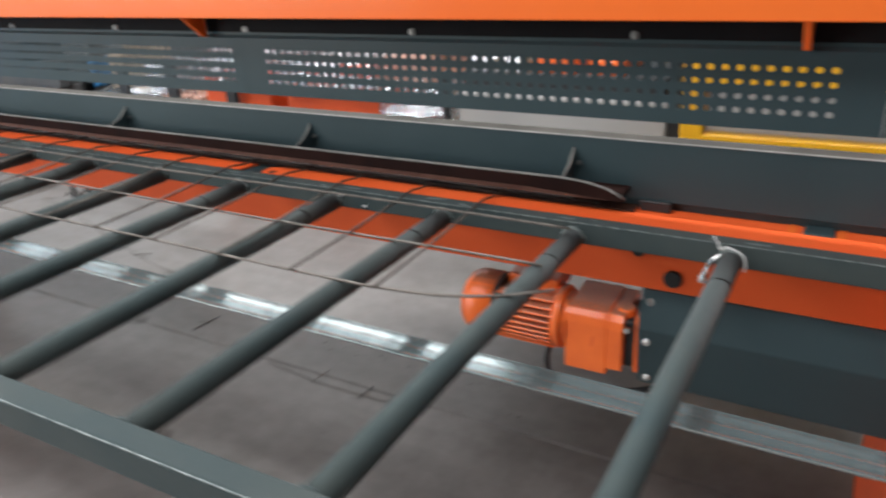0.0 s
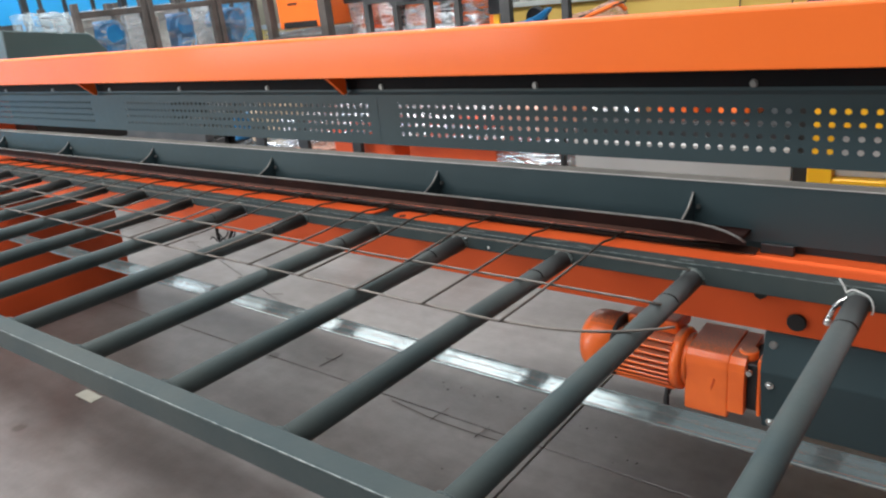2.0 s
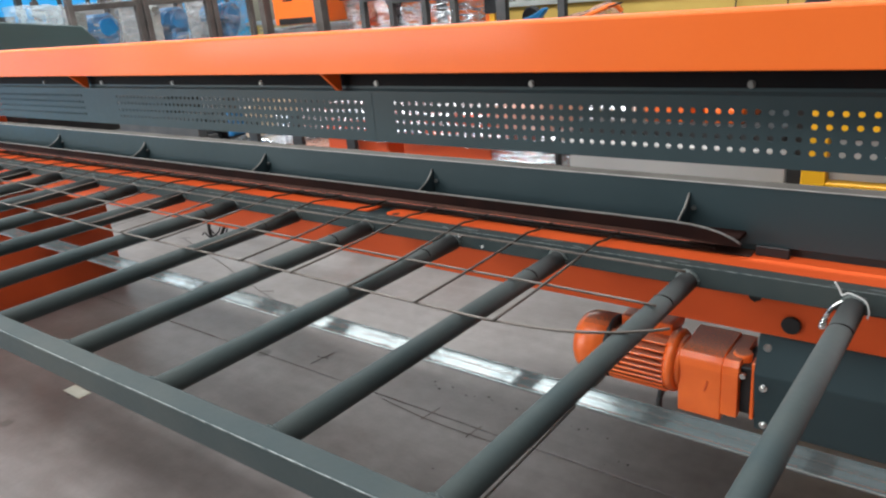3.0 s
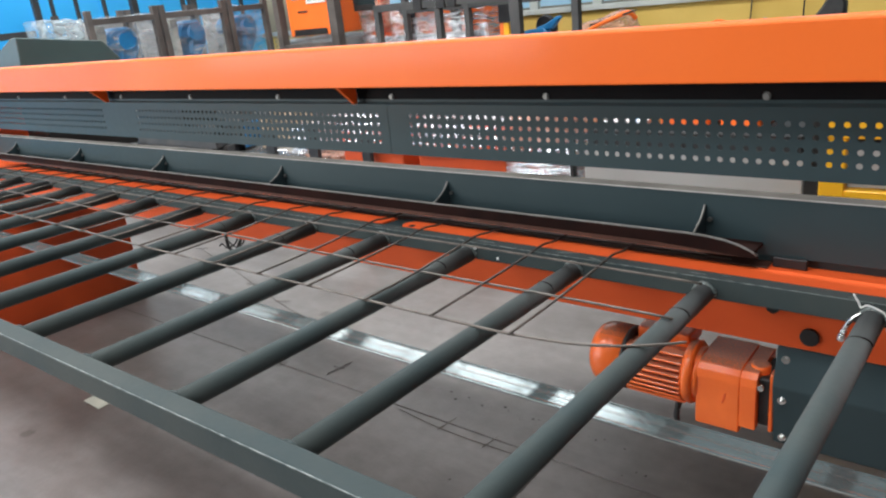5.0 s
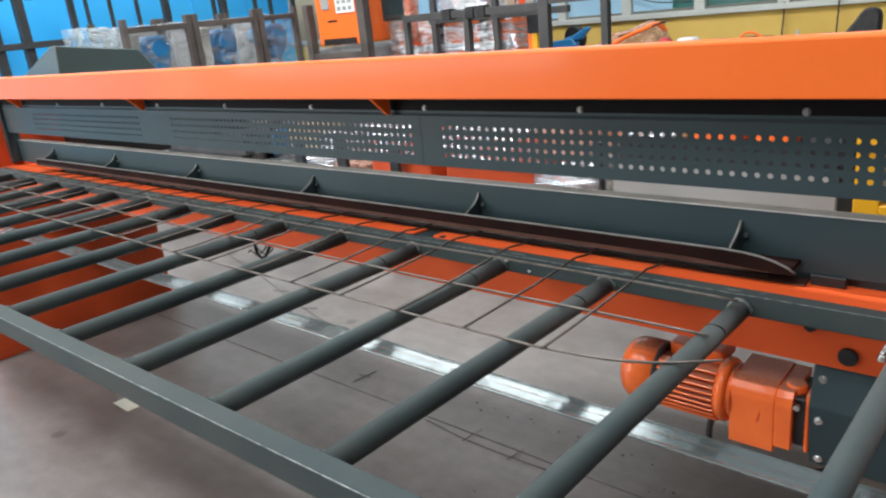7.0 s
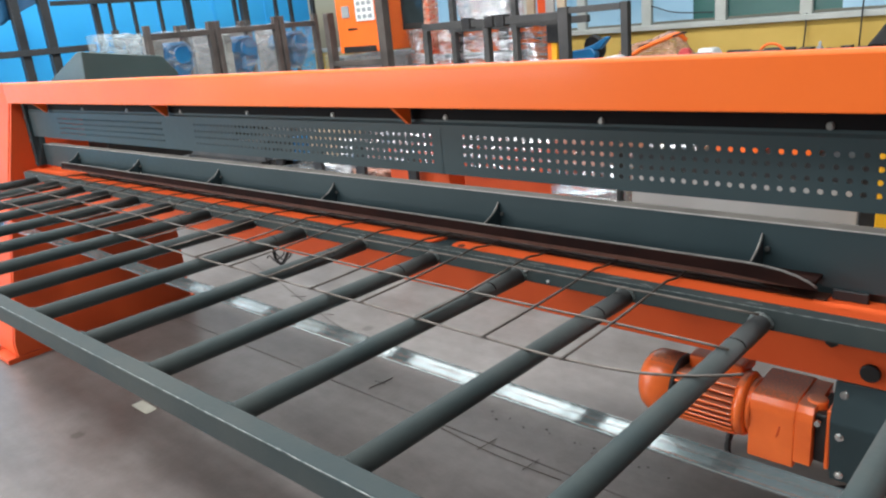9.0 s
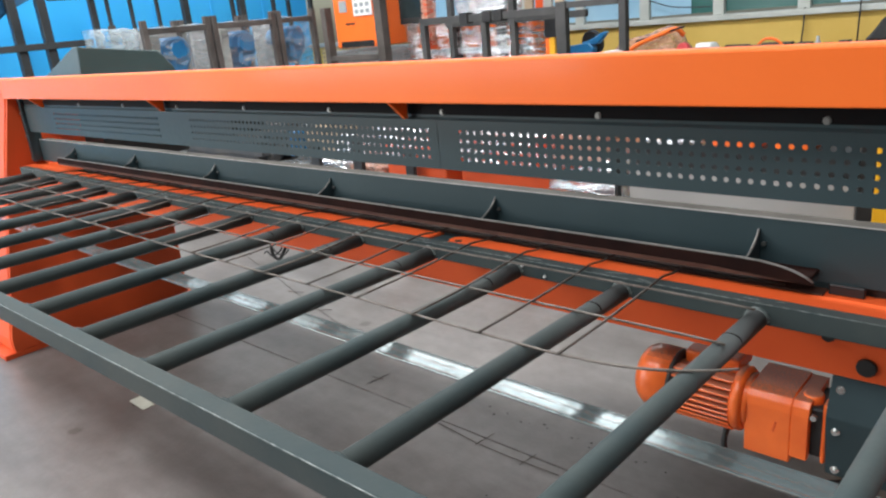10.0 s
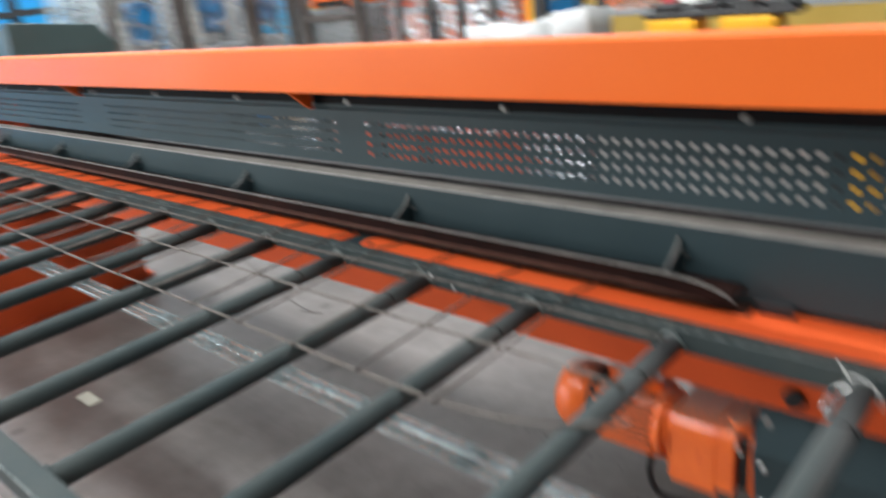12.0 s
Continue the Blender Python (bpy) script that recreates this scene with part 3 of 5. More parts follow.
def perforated(x0, x1, h0, h1):
    """Sheet from x0 to x1 with round holes from h0 to h1, a folded lower lip and a stiffening crease."""
    bm = bmesh.new()
    cols = int((h1 - h0) / PITCH)
    start = (h0 + h1) / 2 - cols * PITCH / 2
    end = start + cols * PITCH
    zb, zt = ROWS[0] - PITCH / 2, ROWS[-1] + PITCH / 2
    n = 12
    th = 0.002

    def quad(a, b, c, d):
        f = bm.faces.new([bm.verts.new(v) for v in (a, b, c, d)])
        return f

    for y, flip in ((PY, False), (PY + th, True)):
        def flat(xa, xb, za, zc, y1=None):
            y1 = y if y1 is None else y1
            q = [(xa, y, za), (xb, y, za), (xb, y1, zc), (xa, y1, zc)]
            quad(*(q[::-1] if flip else q))
        flat(x0, x1, PZ0, zb)
        flat(x0, x1, zt, PZC)
        flat(x0, x1, PZC, PZC + 0.006, y + 0.005)
        q = [(x0, y + 0.005, PZC + 0.006), (x1, y + 0.005, PZC + 0.006), (x1, y + 0.005, BEAM_Z0 + 0.004), (x0, y + 0.005, BEAM_Z0 + 0.004)]
        quad(*(q[::-1] if flip else q))
        if cols > 0:
            flat(x0, start, zb, zt)
            flat(end, x1, zb, zt)
            for i in range(cols):
                cx = start + PITCH * (i + 0.5)
                for cz in ROWS:
                    ring = [(cx + HOLE_R * math.cos(2 * math.pi * (k + 0.5) / n), cz + HOLE_R * math.sin(2 * math.pi * (k + 0.5) / n)) for k in range(n)]
                    sq = []
                    for k in range(n):
                        a = 2 * math.pi * (k + 0.5) / n
                        m = PITCH / 2 / max(abs(math.cos(a)), abs(math.sin(a)))
                        sq.append((cx + m * math.cos(a), cz + m * math.sin(a)))
                    for k in range(n):
                        j = (k + 1) % n
                        q = [(ring[k][0], y, ring[k][1]), (sq[k][0], y, sq[k][1]), (sq[j][0], y, sq[j][1]), (ring[j][0], y, ring[j][1])]
                        quad(*(q[::-1] if flip else q))
                    corners = ((1, 1, 1), (-1, 1, 4), (-1, -1, 7), (1, -1, 10))
                    for sx, sz, k in corners:
                        c = (cx + sx * PITCH / 2, y, cz + sz * PITCH / 2)
                        p, r = sq[k - 1], sq[k]
                        q = [(p[0], y, p[1]), c, (r[0], y, r[1])]
                        bm.faces.new([bm.verts.new(v) for v in (q[::-1] if flip else q)])
                    if not flip:
                        for k in range(n):
                            j = (k + 1) % n
                            quad((ring[k][0], y, ring[k][1]), (ring[j][0], y, ring[j][1]), (ring[j][0], y + th, ring[j][1]), (ring[k][0], y + th, ring[k][1]))
        elif cols <= 0:
            flat(x0, x1, zb, zt)
    quad((x0, PY, PZ0), (x0, PY + 0.02, PZ0), (x1, PY + 0.02, PZ0), (x1, PY, PZ0))
    bmesh.ops.remove_doubles(bm, verts=bm.verts[:], dist=1e-6)
    return bm


BANDS = [-3.19, -1.99, -0.79, 0.41]
panels = []
HOLED = [(-3.134, -2.150), (-1.9434, -0.809), (-0.734, 0.354)]
for a, b, (h0, h1) in zip(BANDS, BANDS[1:], HOLED):
    panels.append(part("perforated_panel", perforated(a + 0.0008, b - 0.0008, h0, h1), GREEN, machine, "grey-green sheet with four rows of holes"))
panels.append(part("guard_panel", perforated(XL + 0.03, BANDS[0] - 0.0008, 0, 0), GREEN, machine))
panels.append(part("guard_panel", perforated(BANDS[-1] + 0.0008, XR - 0.03, 0, 0), GREEN, machine))
# upper panel band covered in near-black to paint the beam's shade
part("mounting_strip", box(XL + 0.03, XR - 0.03, PY + 0.0015, PY + 0.004, PZC + 0.012, BEAM_Z0 + 0.003, 0.0004), BEAM_SHADE, machine, "near-black strip standing in for the shade under the beam")
bolt_me = shared("bolt", merged(cyl((0, 0, 0), (0, -0.005, 0), 0.0052, 6), cyl((0, 0.001, 0), (0, -0.0015, 0), 0.0068, 14)), BOLT)
for k in range(9):
    piece("bolt", bolt_me, (0.052 - 0.411 * k, PY + 0.0015, 1.216), machine)
# end brackets that carry the guards
for x, s in ((XL, 1), (XR, -1)):
    part("end_bracket", box(min(x, x + s * 0.03), max(x, x + s * 0.03), 0.09, 0.15, 0.935, 1.24, 0.002), GREEN, machine)
    for z in (0.95, 1.06, 1.17):
        piece("bolt", bolt_me, (x + s * 0.015, 0.089, z), machine)

# hold-down beam with its lip and fins
HY, HZ = 0.130, 1.038
hold = part("hold_down_beam", prism([(HY, 0.934), (HY, HZ), (HY + 0.008, HZ), (HY + 0.008, 0.934)], XL + 0.035, XR - 0.035, "x", 0.001), GREEN, machine, "grey-green hold-down beam")
part("top_flange", box(XL + 0.035, XR - 0.035, HY + 0.0085, HY + 0.046, HZ - 0.008, HZ - 0.001, 0.0008), DUST, hold, "dusty brown top flange")
part("edge_strip", box(XL + 0.035, XR - 0.035, HY - 0.0006, HY + 0.0062, HZ, HZ + 0.0010, 0.0003), DUST_EDGE, hold, "dull worn edge")
LIP_Y, LIP_T, LIP_B = 0.068, 0.980, 0.949
x0, x1 = -3.12, 0.060
outline = [(x0, LIP_B), (x0, LIP_T - 0.01), (x0 + 0.02, LIP_T)]
outline += [(-0.06, LIP_T), (-0.03, LIP_T - 0.0015), (0.0, LIP_T - 0.005), (0.025, LIP_T - 0.011), (0.045, LIP_T - 0.019), (0.058, LIP_T - 0.027), (x1, LIP_B)]
lip = part("lip_plate", prism(outline, LIP_Y, LIP_Y + 0.005, "y", 0.001), BLADE, hold, "browned steel hold-down lip")
top = [(x, LIP_Y + 0.002, z + 0.0008) for x, z in outline[1:-1]]
part("worn_edge", sweep(top, 0.0023, 6), DUST_EDGE, lip, "bare worn top edge")
# red-brown strip on the lip that paints the shaded band under it
part("worn_rim", prism([(x0 + 0.02, LIP_B + 0.0005), (x0 + 0.02, LIP_B + 0.0085), (-0.12, LIP_B + 0.0085), (-0.02, LIP_B + 0.0035), (0.03, LIP_B + 0.0005)], LIP_Y - 0.0007, LIP_Y, "y", 0.0002), BLADE_AND_SHADE, lip, "red-brown strip standing in for the shaded band below the lip")
part("lip_web", box(x0, x1 - 0.01, LIP_Y + 0.005, HY, 0.952, 0.958, 0.001), BLADE, hold)
fin_prof = [(HY, 0.958), (LIP_Y + 0.006, 0.958), (LIP_Y + 0.006, LIP_T - 0.001), (0.090, 0.986), (0.108, 0.995), (0.121, 1.006), (HY, 1.016)]
for x in (-0.053, -0.65, -1.248, -1.866, -2.46, -3.05):
    f = part("fin", prism(fin_prof, x - 0.0025, x + 0.0025, "x", 0.0008), GREEN, hold)
    part("worn_edge", sweep([(x, LIP_Y + 0.006, LIP_T + 0.001), (x, 0.090, 0.9872), (x, 0.108, 0.9962), (x, 0.121, 1.0072), (x, HY - 0.001, 1.0175)], 0.0021, 6), DUST_EDGE, f, "rubbed rounded edge")
    part("bolt", cyl((x + 0.010, HY, 0.991), (x + 0.010, HY - 0.006, 0.991), 0.0042, 8), BOLT, hold)

# base beam
BZ0, BZ1, BY0, BY1 = 0.797, 0.911, 0.068, 0.215
base_prof = [(BY0, BZ0), (BY0, BZ1 - 0.012), (BY0 + 0.012, BZ1), (BY1, BZ1), (BY1, BZ1 - 0.03), (BY1 - 0.012, BZ1 - 0.03), (BY1 - 0.012, BZ1 - 0.012), (BY0 + 0.02, BZ1 - 0.012), (BY0 + 0.012, BZ1 - 0.02), (BY0 + 0.012, BZ0)]
base = part("base_beam", prism(base_prof, XL, XR, "x", 0.001), ORANGE_SATIN, machine, "orange folded base beam")
part("lower_flange", box(XL, XR, BY0 + 0.012, BY0 + 0.05, BZ0, BZ0 + 0.006, 0.001), ORANGE_DULL, base)
# bed plates butted along the top, with a half-round notch at each joint
joints = [XL, -2.04, -0.752, XR]
for a, b in zip(joints, joints[1:]):
    r = 0.012
    arc_a = [(a + 0.002 + r * math.cos(t), 0.091 + r * math.sin(t)) for t in np.linspace(-math.pi / 2, math.pi / 2, 8)] if a > XL else []
    ol = [(a + 0.002, 0.078)] + arc_a[:] + [(a + 0.002, 0.165), (b - 0.002, 0.165), (b - 0.002, 0.078)]
    part("bed_plate", prism([(float(x), float(y)) for x, y in ol], BZ1, BZ1 + 0.006, "z", 0.0008), ORANGE_SATIN, base, "orange bed plate")
    if a > XL:
        part("stop_pin", cyl((a + 0.008, 0.091, BZ1), (a + 0.008, 0.091, BZ1 + 0.003), 0.007, 12), DARK, base)
for x, z, r in ((0.147, 0.8235, 0.0155),):
    part("plug", cyl((x, BY0 + 0.001, z), (x, BY0 - 0.007, z), r, 22, bev=0.002), BLACK, base, "black rubber plug")
for x in (0.088,):
    part("bolt", cyl((x, BY0 + 0.001, 0.868), (x, BY0 - 0.008, 0.868), 0.011, 6), DARK, base)
part("lower_blade", box(-3.02, 0.064, 0.106, 0.1405, BZ1 + 0.0062, BZ1 + 0.010, 0.001), BLADE_AND_SHADE, base, "browned steel lower blade")
STRAP_Z = BZ1 + 0.0062
tab = [(-0.712 + 0.028 * math.cos(a), 0.064 + 0.028 * math.sin(a)) for a in np.linspace(math.pi / 2, 1.5 * math.pi, 14)]
part("edge_strap", prism([(float(x), float(y)) for x, y in tab] + [(XR - 0.01, 0.036), (XR - 0.01, 0.092)], STRAP_Z, STRAP_Z + 0.0075, "z", 0.0012), ORANGE_SATIN, base, "round-ended orange strap")
part("edge_strap", prism([(XL + 0.01, 0.036), (-0.800, 0.036), (-0.786, 0.092), (XL + 0.01, 0.092)], STRAP_Z, STRAP_Z + 0.0075, "z", 0.0012), ORANGE_SATIN, base, "orange strap with a slanted end")
part("gap_plate", box(-0.7995, -0.735, 0.033, 0.104, STRAP_Z, STRAP_Z + 0.0035, 0.0008), GREEN, base, "grey-green plate in the gap between the straps")
part("strap_hole", cyl((-0.709, 0.054, STRAP_Z + 0.0066), (-0.709, 0.054, STRAP_Z + 0.0080), 0.0085, 16), BLACK, base, "dark hole in the strap")
part("guide_block", box(0.068, 0.124, 0.1225, 0.129, BZ1 + 0.0062, 0.936, 0.002), BLACK, base, "black guide block")
# hidden strip added to stop light leaking in under the hold-down beam
part("rear_guide", box(-0.056, XR - 0.04, 0.1415, 0.1515, BZ1 + 0.0062, 1.03, 0.001), GREEN, base)
part("notch_block", box(0.33, 0.375, 0.085, 0.15, BZ1 + 0.0062, 0.922, 0.003), GREEN, base)
for x in (0.308, 0.378):
    part("notch_cheek", box(x, x + 0.012, 0.08, 0.16, BZ1 + 0.0062, 0.919, 0.002), ORANGE, base)

part("notch", cyl((0.195, BY0 - 0.0015, 0.908), (0.195, BY0 + 0.02, 0.908), 0.013, 18), BLACK, base, "black cable notch")

# hidden decks, webs and skirts, added only to shade the floor below
part("chip_tray", box(XL, -1.10, 0.385, 0.86, 0.655, 0.685, 0.003), GREEN, machine, "narrow hidden grey-green deck added to shade the floor")
part("chip_tray", box(-1.097, XR, 0.37, 1.05, 0.655, 0.685, 0.003), GREEN, machine, "hidden grey-green deck added to shade the floor")
part("tray_skirt", box(-1.097, -0.80, 1.05, 1.062, 0.56, 0.685, 0.002), GREEN, machine)
part("bed_web", box(XL, XR, 0.2155, 0.372, 0.735, 0.745, 0.001), GREEN, machine)
part("tray_web", box(XL, XR, 0.372, 0.384, 0.6855, 0.745, 0.001), GREEN, machine)
part("tray_skirt", box(-0.798, 0.10, 1.05, 1.062, 0.44, 0.685, 0.002), GREEN, machine)
part("tray_skirt", box(0.102, XR, 1.05, 1.062, 0.24, 0.685, 0.002), GREEN, machine)

# drive guard right of the gear motor
GX0 = 0.098
guard_prof = [(0.066, 0.797), (0.042, 0.729), (0.064, 0.606), (0.080, 0.596), (0.20, 0.600), (0.20, 0.797)]
guard = part("drive_guard", prism(guard_prof, GX0, XR, "x", 0.002), GREEN, machine, "grey-green folded drive guard")
nrm = Vector((0, -0.951, 0.308))
for (y, z), d in (((0.0593, 0.776), nrm), ((0.0467, 0.703), Vector((0, -0.984, -0.176))), ((0.0615, 0.620), Vector((0, -0.984, -0.176)))):
    p = Vector((GX0 + 0.016, y, z))
    b = cyl(p - d * 0.001, p + d * 0.002, 0.0072, 14)
    cyl(p, p + d * 0.006, 0.005, 6, bm=b)
    part("bolt", b, ZINC, guard)

# ---- gear motor ----
motor = thing("gear_motor", (-0.08, 0.11, 0.70), "orange finned gear motor under the machine bed", "motor")
MX, MY, MZ, MR = -0.256, 0.092, 0.694, 0.065
part("fan_cowl", lathe([(0, 0.030), (0.001, 0.046), (0.008, 0.056), (0.020, 0.0635), (0.032, MR), (0.072, MR), (0.072, MR - 0.004)], (MX, MY, MZ), "x", 36), ORANGE_CAST, motor, "rounded orange fan cowl")
body = part("motor_body", lathe([(0.07, 0.046), (0.205, 0.046)], (MX, MY, MZ), "x", 32), ORANGE_CAST, motor)
for k in range(10):
    # level fins in two side packs, as cast
    h = -0.0555 + 0.0115 * k
    reach = math.sqrt(0.0635 ** 2 - h * h)
    for s in (-1, 1):
        y0, y1 = sorted((MY + s * 0.020, MY + s * reach))
        part("cooling_fin", box(MX + 0.080, MX + 0.194, y0, y1, MZ + h - 0.0021, MZ + h + 0.0021, 0.0009), ORANGE_CAST, body)
for k in range(4):
    y = MY - 0.0165 + 0.011 * k
    part("cooling_fin", box(MX + 0.080, MX + 0.194, y - 0.0021, y + 0.0021, MZ - 0.0625, MZ - 0.040, 0.0009), ORANGE_CAST, body)
part("end_shield", lathe([(0.192, 0.05), (0.193, 0.060), (0.206, 0.062), (0.212, 0.057), (0.213, 0.05)], (MX, MY, MZ), "x", 32), ORANGE_CAST, motor)
part("flange", lathe([(0.211, 0.048), (0.2115, 0.052), (0.222, 0.052), (0.2225, 0.048)], (MX, MY, MZ), "x", 32), ORANGE_CAST, motor)
part("terminal_box", box(MX + 0.085, MX + 0.190, MY + 0.0, MY + 0.075, MZ + 0.042, MZ + 0.072, 0.006, segments=2), ORANGE_CAST, motor)
# black ring fills the gap behind the cowl in place of its shade
part("band_clamp", lathe([(0.070, 0.05), (0.070, 0.0645), (0.079, 0.0645), (0.079, 0.05)], (MX, MY, MZ), "x", 32), BLACK, motor, "black ring standing in for the dark gap behind the cowl")
gb = [(0.045, 0.617), (0.045, 0.714), (0.049, 0.728), (0.060, 0.738), (0.078, 0.742), (0.165, 0.742), (0.165, 0.614), (0.047, 0.614)]
gearbox = part("gearbox", prism(gb, -0.036, 0.043, "x", 0.002), ORANGE_CAST, motor, "orange cast gearbox")
part("gearbox_side", prism([(y, min(max(z, 0.629), 0.739)) for y, z in gb], 0.0431, 0.0715, "x", 0.001), ORANGE_CAST, gearbox)
# black block that paints the shadowed gap beside the gearbox
part("shadow_gap", box(0.0715, 0.0905, 0.060, 0.150, 0.634, 0.728, 0.002), BLACK, gearbox, "black filler standing in for a shadowed gap")
part("mounting_plate", box(0.0905, 0.0975, 0.056, 0.165, 0.626, 0.742, 0.002), ORANGE_CAST, gearbox, "orange mounting plate")
part("filler_boss", cyl((0.067, 0.088, 0.722), (0.067, 0.088, 0.744), 0.017, 20, bev=0.004), ORANGE_CAST, gearbox, "dull orange round boss")
part("bolt", cyl((0.0785, 0.058, 0.717), (0.0785, 0.044, 0.717), 0.0055, 6), ZINC, gearbox)
part("cast_mark", prism([(0.012, 0.668), (0.016, 0.672), (0.020, 0.690), (0.017, 0.691)], 0.0438, 0.0455, "y", 0.0004), ORANGE_DULL, gearbox)
part("cable", sweep(curve((-0.075, 0.07, 0.640), (-0.078, 0.062, 0.60), (-0.06, 0.066, 0.555), (0.0, 0.09, 0.54), (0.10, 0.12, 0.55), (0.16, 0.14, 0.585)), 0.006, 8), BLACK, motor, "black supply cable")

# ---- galvanised strut channel hung under the tubes ----
SY0, SY1, SZ = -0.303, -0.250, 0.810
# a rolled section: back rim, two shallow valleys with a ridge between, a turned-down front edge
crown = [(SY1, 0.0), (SY1 - 0.006, 0.0003), (SY1 - 0.008, 0.0001), (SY1 - 0.022, 0.0006), (SY1 - 0.024, 0.0009), (SY1 - 0.027, 0.0010), (SY1 - 0.029, 0.0008), (SY1 - 0.047, 0.0013), (SY1 - 0.049, 0.0011), (SY0, 0.0012)]
ch = [(y, SZ + z) for y, z in crown] + [(SY0, SZ - 0.0012), (SY0 + 0.006, SZ - 0.008), (SY1, SZ - 0.008)]
strut = thing("strut_channel", (-1.4, -0.28, SZ), "shiny galvanised strut channel hung under the tubes", "steel channel")
part("channel", prism(ch, XL + 0.085, XR + 0.24, "x", 0.0), GALV, strut, "galvanised steel channel")
for x in (XL + 0.12, XR + 0.2):
    part("hanger", box(x - 0.02, x + 0.02, -0.300, -0.259, SZ, 0.892, 0.002), GALV, strut)

# ---- outfeed table ----
table = thing("outfeed_table", (-1.4, -0.36, 0), "grey-green outfeed table of round tubes between two rails", "table")
RY0, RY1, RZ0, RZ1 = 0.0, 0.030, 0.893, 0.931
FY0, FY1, FZ0, FZ1 = -0.7385, -0.7035, 0.894, 0.9355
part("back_rail", box(XL + 0.08, XR + 0.25, RY0, RY1, RZ0, RZ1, 0.003, segments=2), GREEN_TUBE, table)
def skewed(bm):
    """The front rail runs a little out of line with the machine."""
    for v in bm.verts:
        v.co.y += 0.017 * (v.co.x + 0.9)
    return bm


part("front_rail", skewed(box(XL + 0.08, XR + 0.25, FY0, FY1, FZ0, FZ1, 0.004, segments=2)), GREEN_TUBE, table)
# thin pale line along the back rail's upper front edge
part("worn_edge", box(XL + 0.09, XR + 0.24, RY0 - 0.0003, RY0 + 0.0010, RZ1 - 0.0012, RZ1 + 0.0003, 0.0003), WELD_PAINT, table, "thin pale line along the rail edge")
# pale line that paints the highlight along the front rail's edge
part("worn_edge", skewed(box(XL + 0.09, XR + 0.24, FY0 + 0.0002, FY0 + 0.0018, FZ1 - 0.0016, FZ1 + 0.0001, 0.0003)), WELD_PAINT, table, "thin pale line painting the highlight on the rail edge")
for x, z, r in ((-0.493, 0.909, 0.0055), (-0.486, 0.919, 0.004), (-0.43, 0.903, 0.003), (-1.02, 0.915, 0.003)):
    part("weld_spatter", lathe([(-0.004, r * 0.5), (-0.0025, r), (0.0, r)], (x, RY0, z), "y", 10), WHITE, table, "pale weld spatter")
TUBE_R, TUBE_Z = 0.0172, 0.9035
TUBES = [0.243 - 0.249 * k for k in range(15)]
tube_me = shared("tube", cyl((0, FY1 - 0.012, TUBE_Z + 0.011), (0, RY0 + 0.001, TUBE_Z), TUBE_R, 28), GREEN_TUBE)
wb = sweep([((TUBE_R + 0.0006 * math.sin(9 * a)) * math.cos(a), RY0 - 0.0015 - 0.001 * math.sin(14 * a), TUBE_Z + (TUBE_R + 0.0008 * math.sin(11 * a)) * math.sin(a)) for a in np.linspace(-0.1, math.pi + 0.1, 40)], 0.0042, 7)
weld_me = shared("weld", wb, WELD_PAINT)
front_weld = shared("weld", sweep([((TUBE_R + 0.0006 * math.sin(9 * a)) * math.cos(a), 0.0012 + 0.001 * math.sin(13 * a), TUBE_Z + (TUBE_R + 0.0008 * math.sin(11 * a)) * math.sin(a)) for a in np.linspace(-0.1, math.pi + 0.1, 32)], 0.0038, 7), GREEN_TUBE)
scuff_me = shared("scuff", prism([(-0.016, -0.001), (-0.009, -0.0028), (0.004, -0.0022), (0.015, -0.0006), (0.012, 0.0016), (0.001, 0.0026), (-0.010, 0.0020)], 0.0, 0.0006, "z", 0.0), WELD_PAINT)
# thin dark ring over the top of each tube
ring_me = shared("dark_ring", sweep([((TUBE_R + 0.0002) * math.cos(a), 0.002 * math.sin(3 * a), TUBE_Z + 0.002 + (TUBE_R + 0.0002) * math.sin(a)) for a in np.linspace(0.2, math.pi - 0.1, 16)], 0.0011, 6), DARK)
for i, x in enumerate(TUBES):
    t = piece("tube", tube_me, (x, 0, 0), table)
    t.matrix_basis = Matrix.Translation((x, 0, 0)) @ Matrix.Rotation(radians(-0.55 + (i * 7919 % 11 - 5) * 0.03), 4, "Z")
    piece("weld", weld_me, (x, 0, 0), table)
    fy = FY1 + 0.017 * (x + 0.9)
    piece("weld", front_weld, (x - 0.0067, fy, 0.011), table)
    for k in range(2):
        s = 0.5 + 0.25 * ((i * 7 + k * 3) % 5)
        piece("scuff", scuff_me, (x + (0.03 if k else -0.028) + 0.004 * ((i * 3 + k) % 4), RY0 + 0.006 + 0.006 * ((i + k) % 3), RZ1 + 0.0003), table, Matrix.Rotation(0.25 * ((i + k) % 3 - 1), 4, "Z") @ Matrix.Diagonal((s, s, 1, 1)))
    piece("dark_ring", ring_me, (x, -0.102 - 0.006 * (i * 5 % 3), 0), table)
for x in (XL + 0.3, -1.2, XR - 0.2):
    part("mounting_lug", box(x - 0.03, x + 0.03, RY1, BY0, 0.895, 0.915, 0.001), GREEN, table)
for x in (XL + 0.12, XR + 0.2):
    part("leg", skewed(box(x - 0.02, x + 0.02, FY0, FY1, 0.0, FZ0, 0.003)), GREEN_TUBE, table)

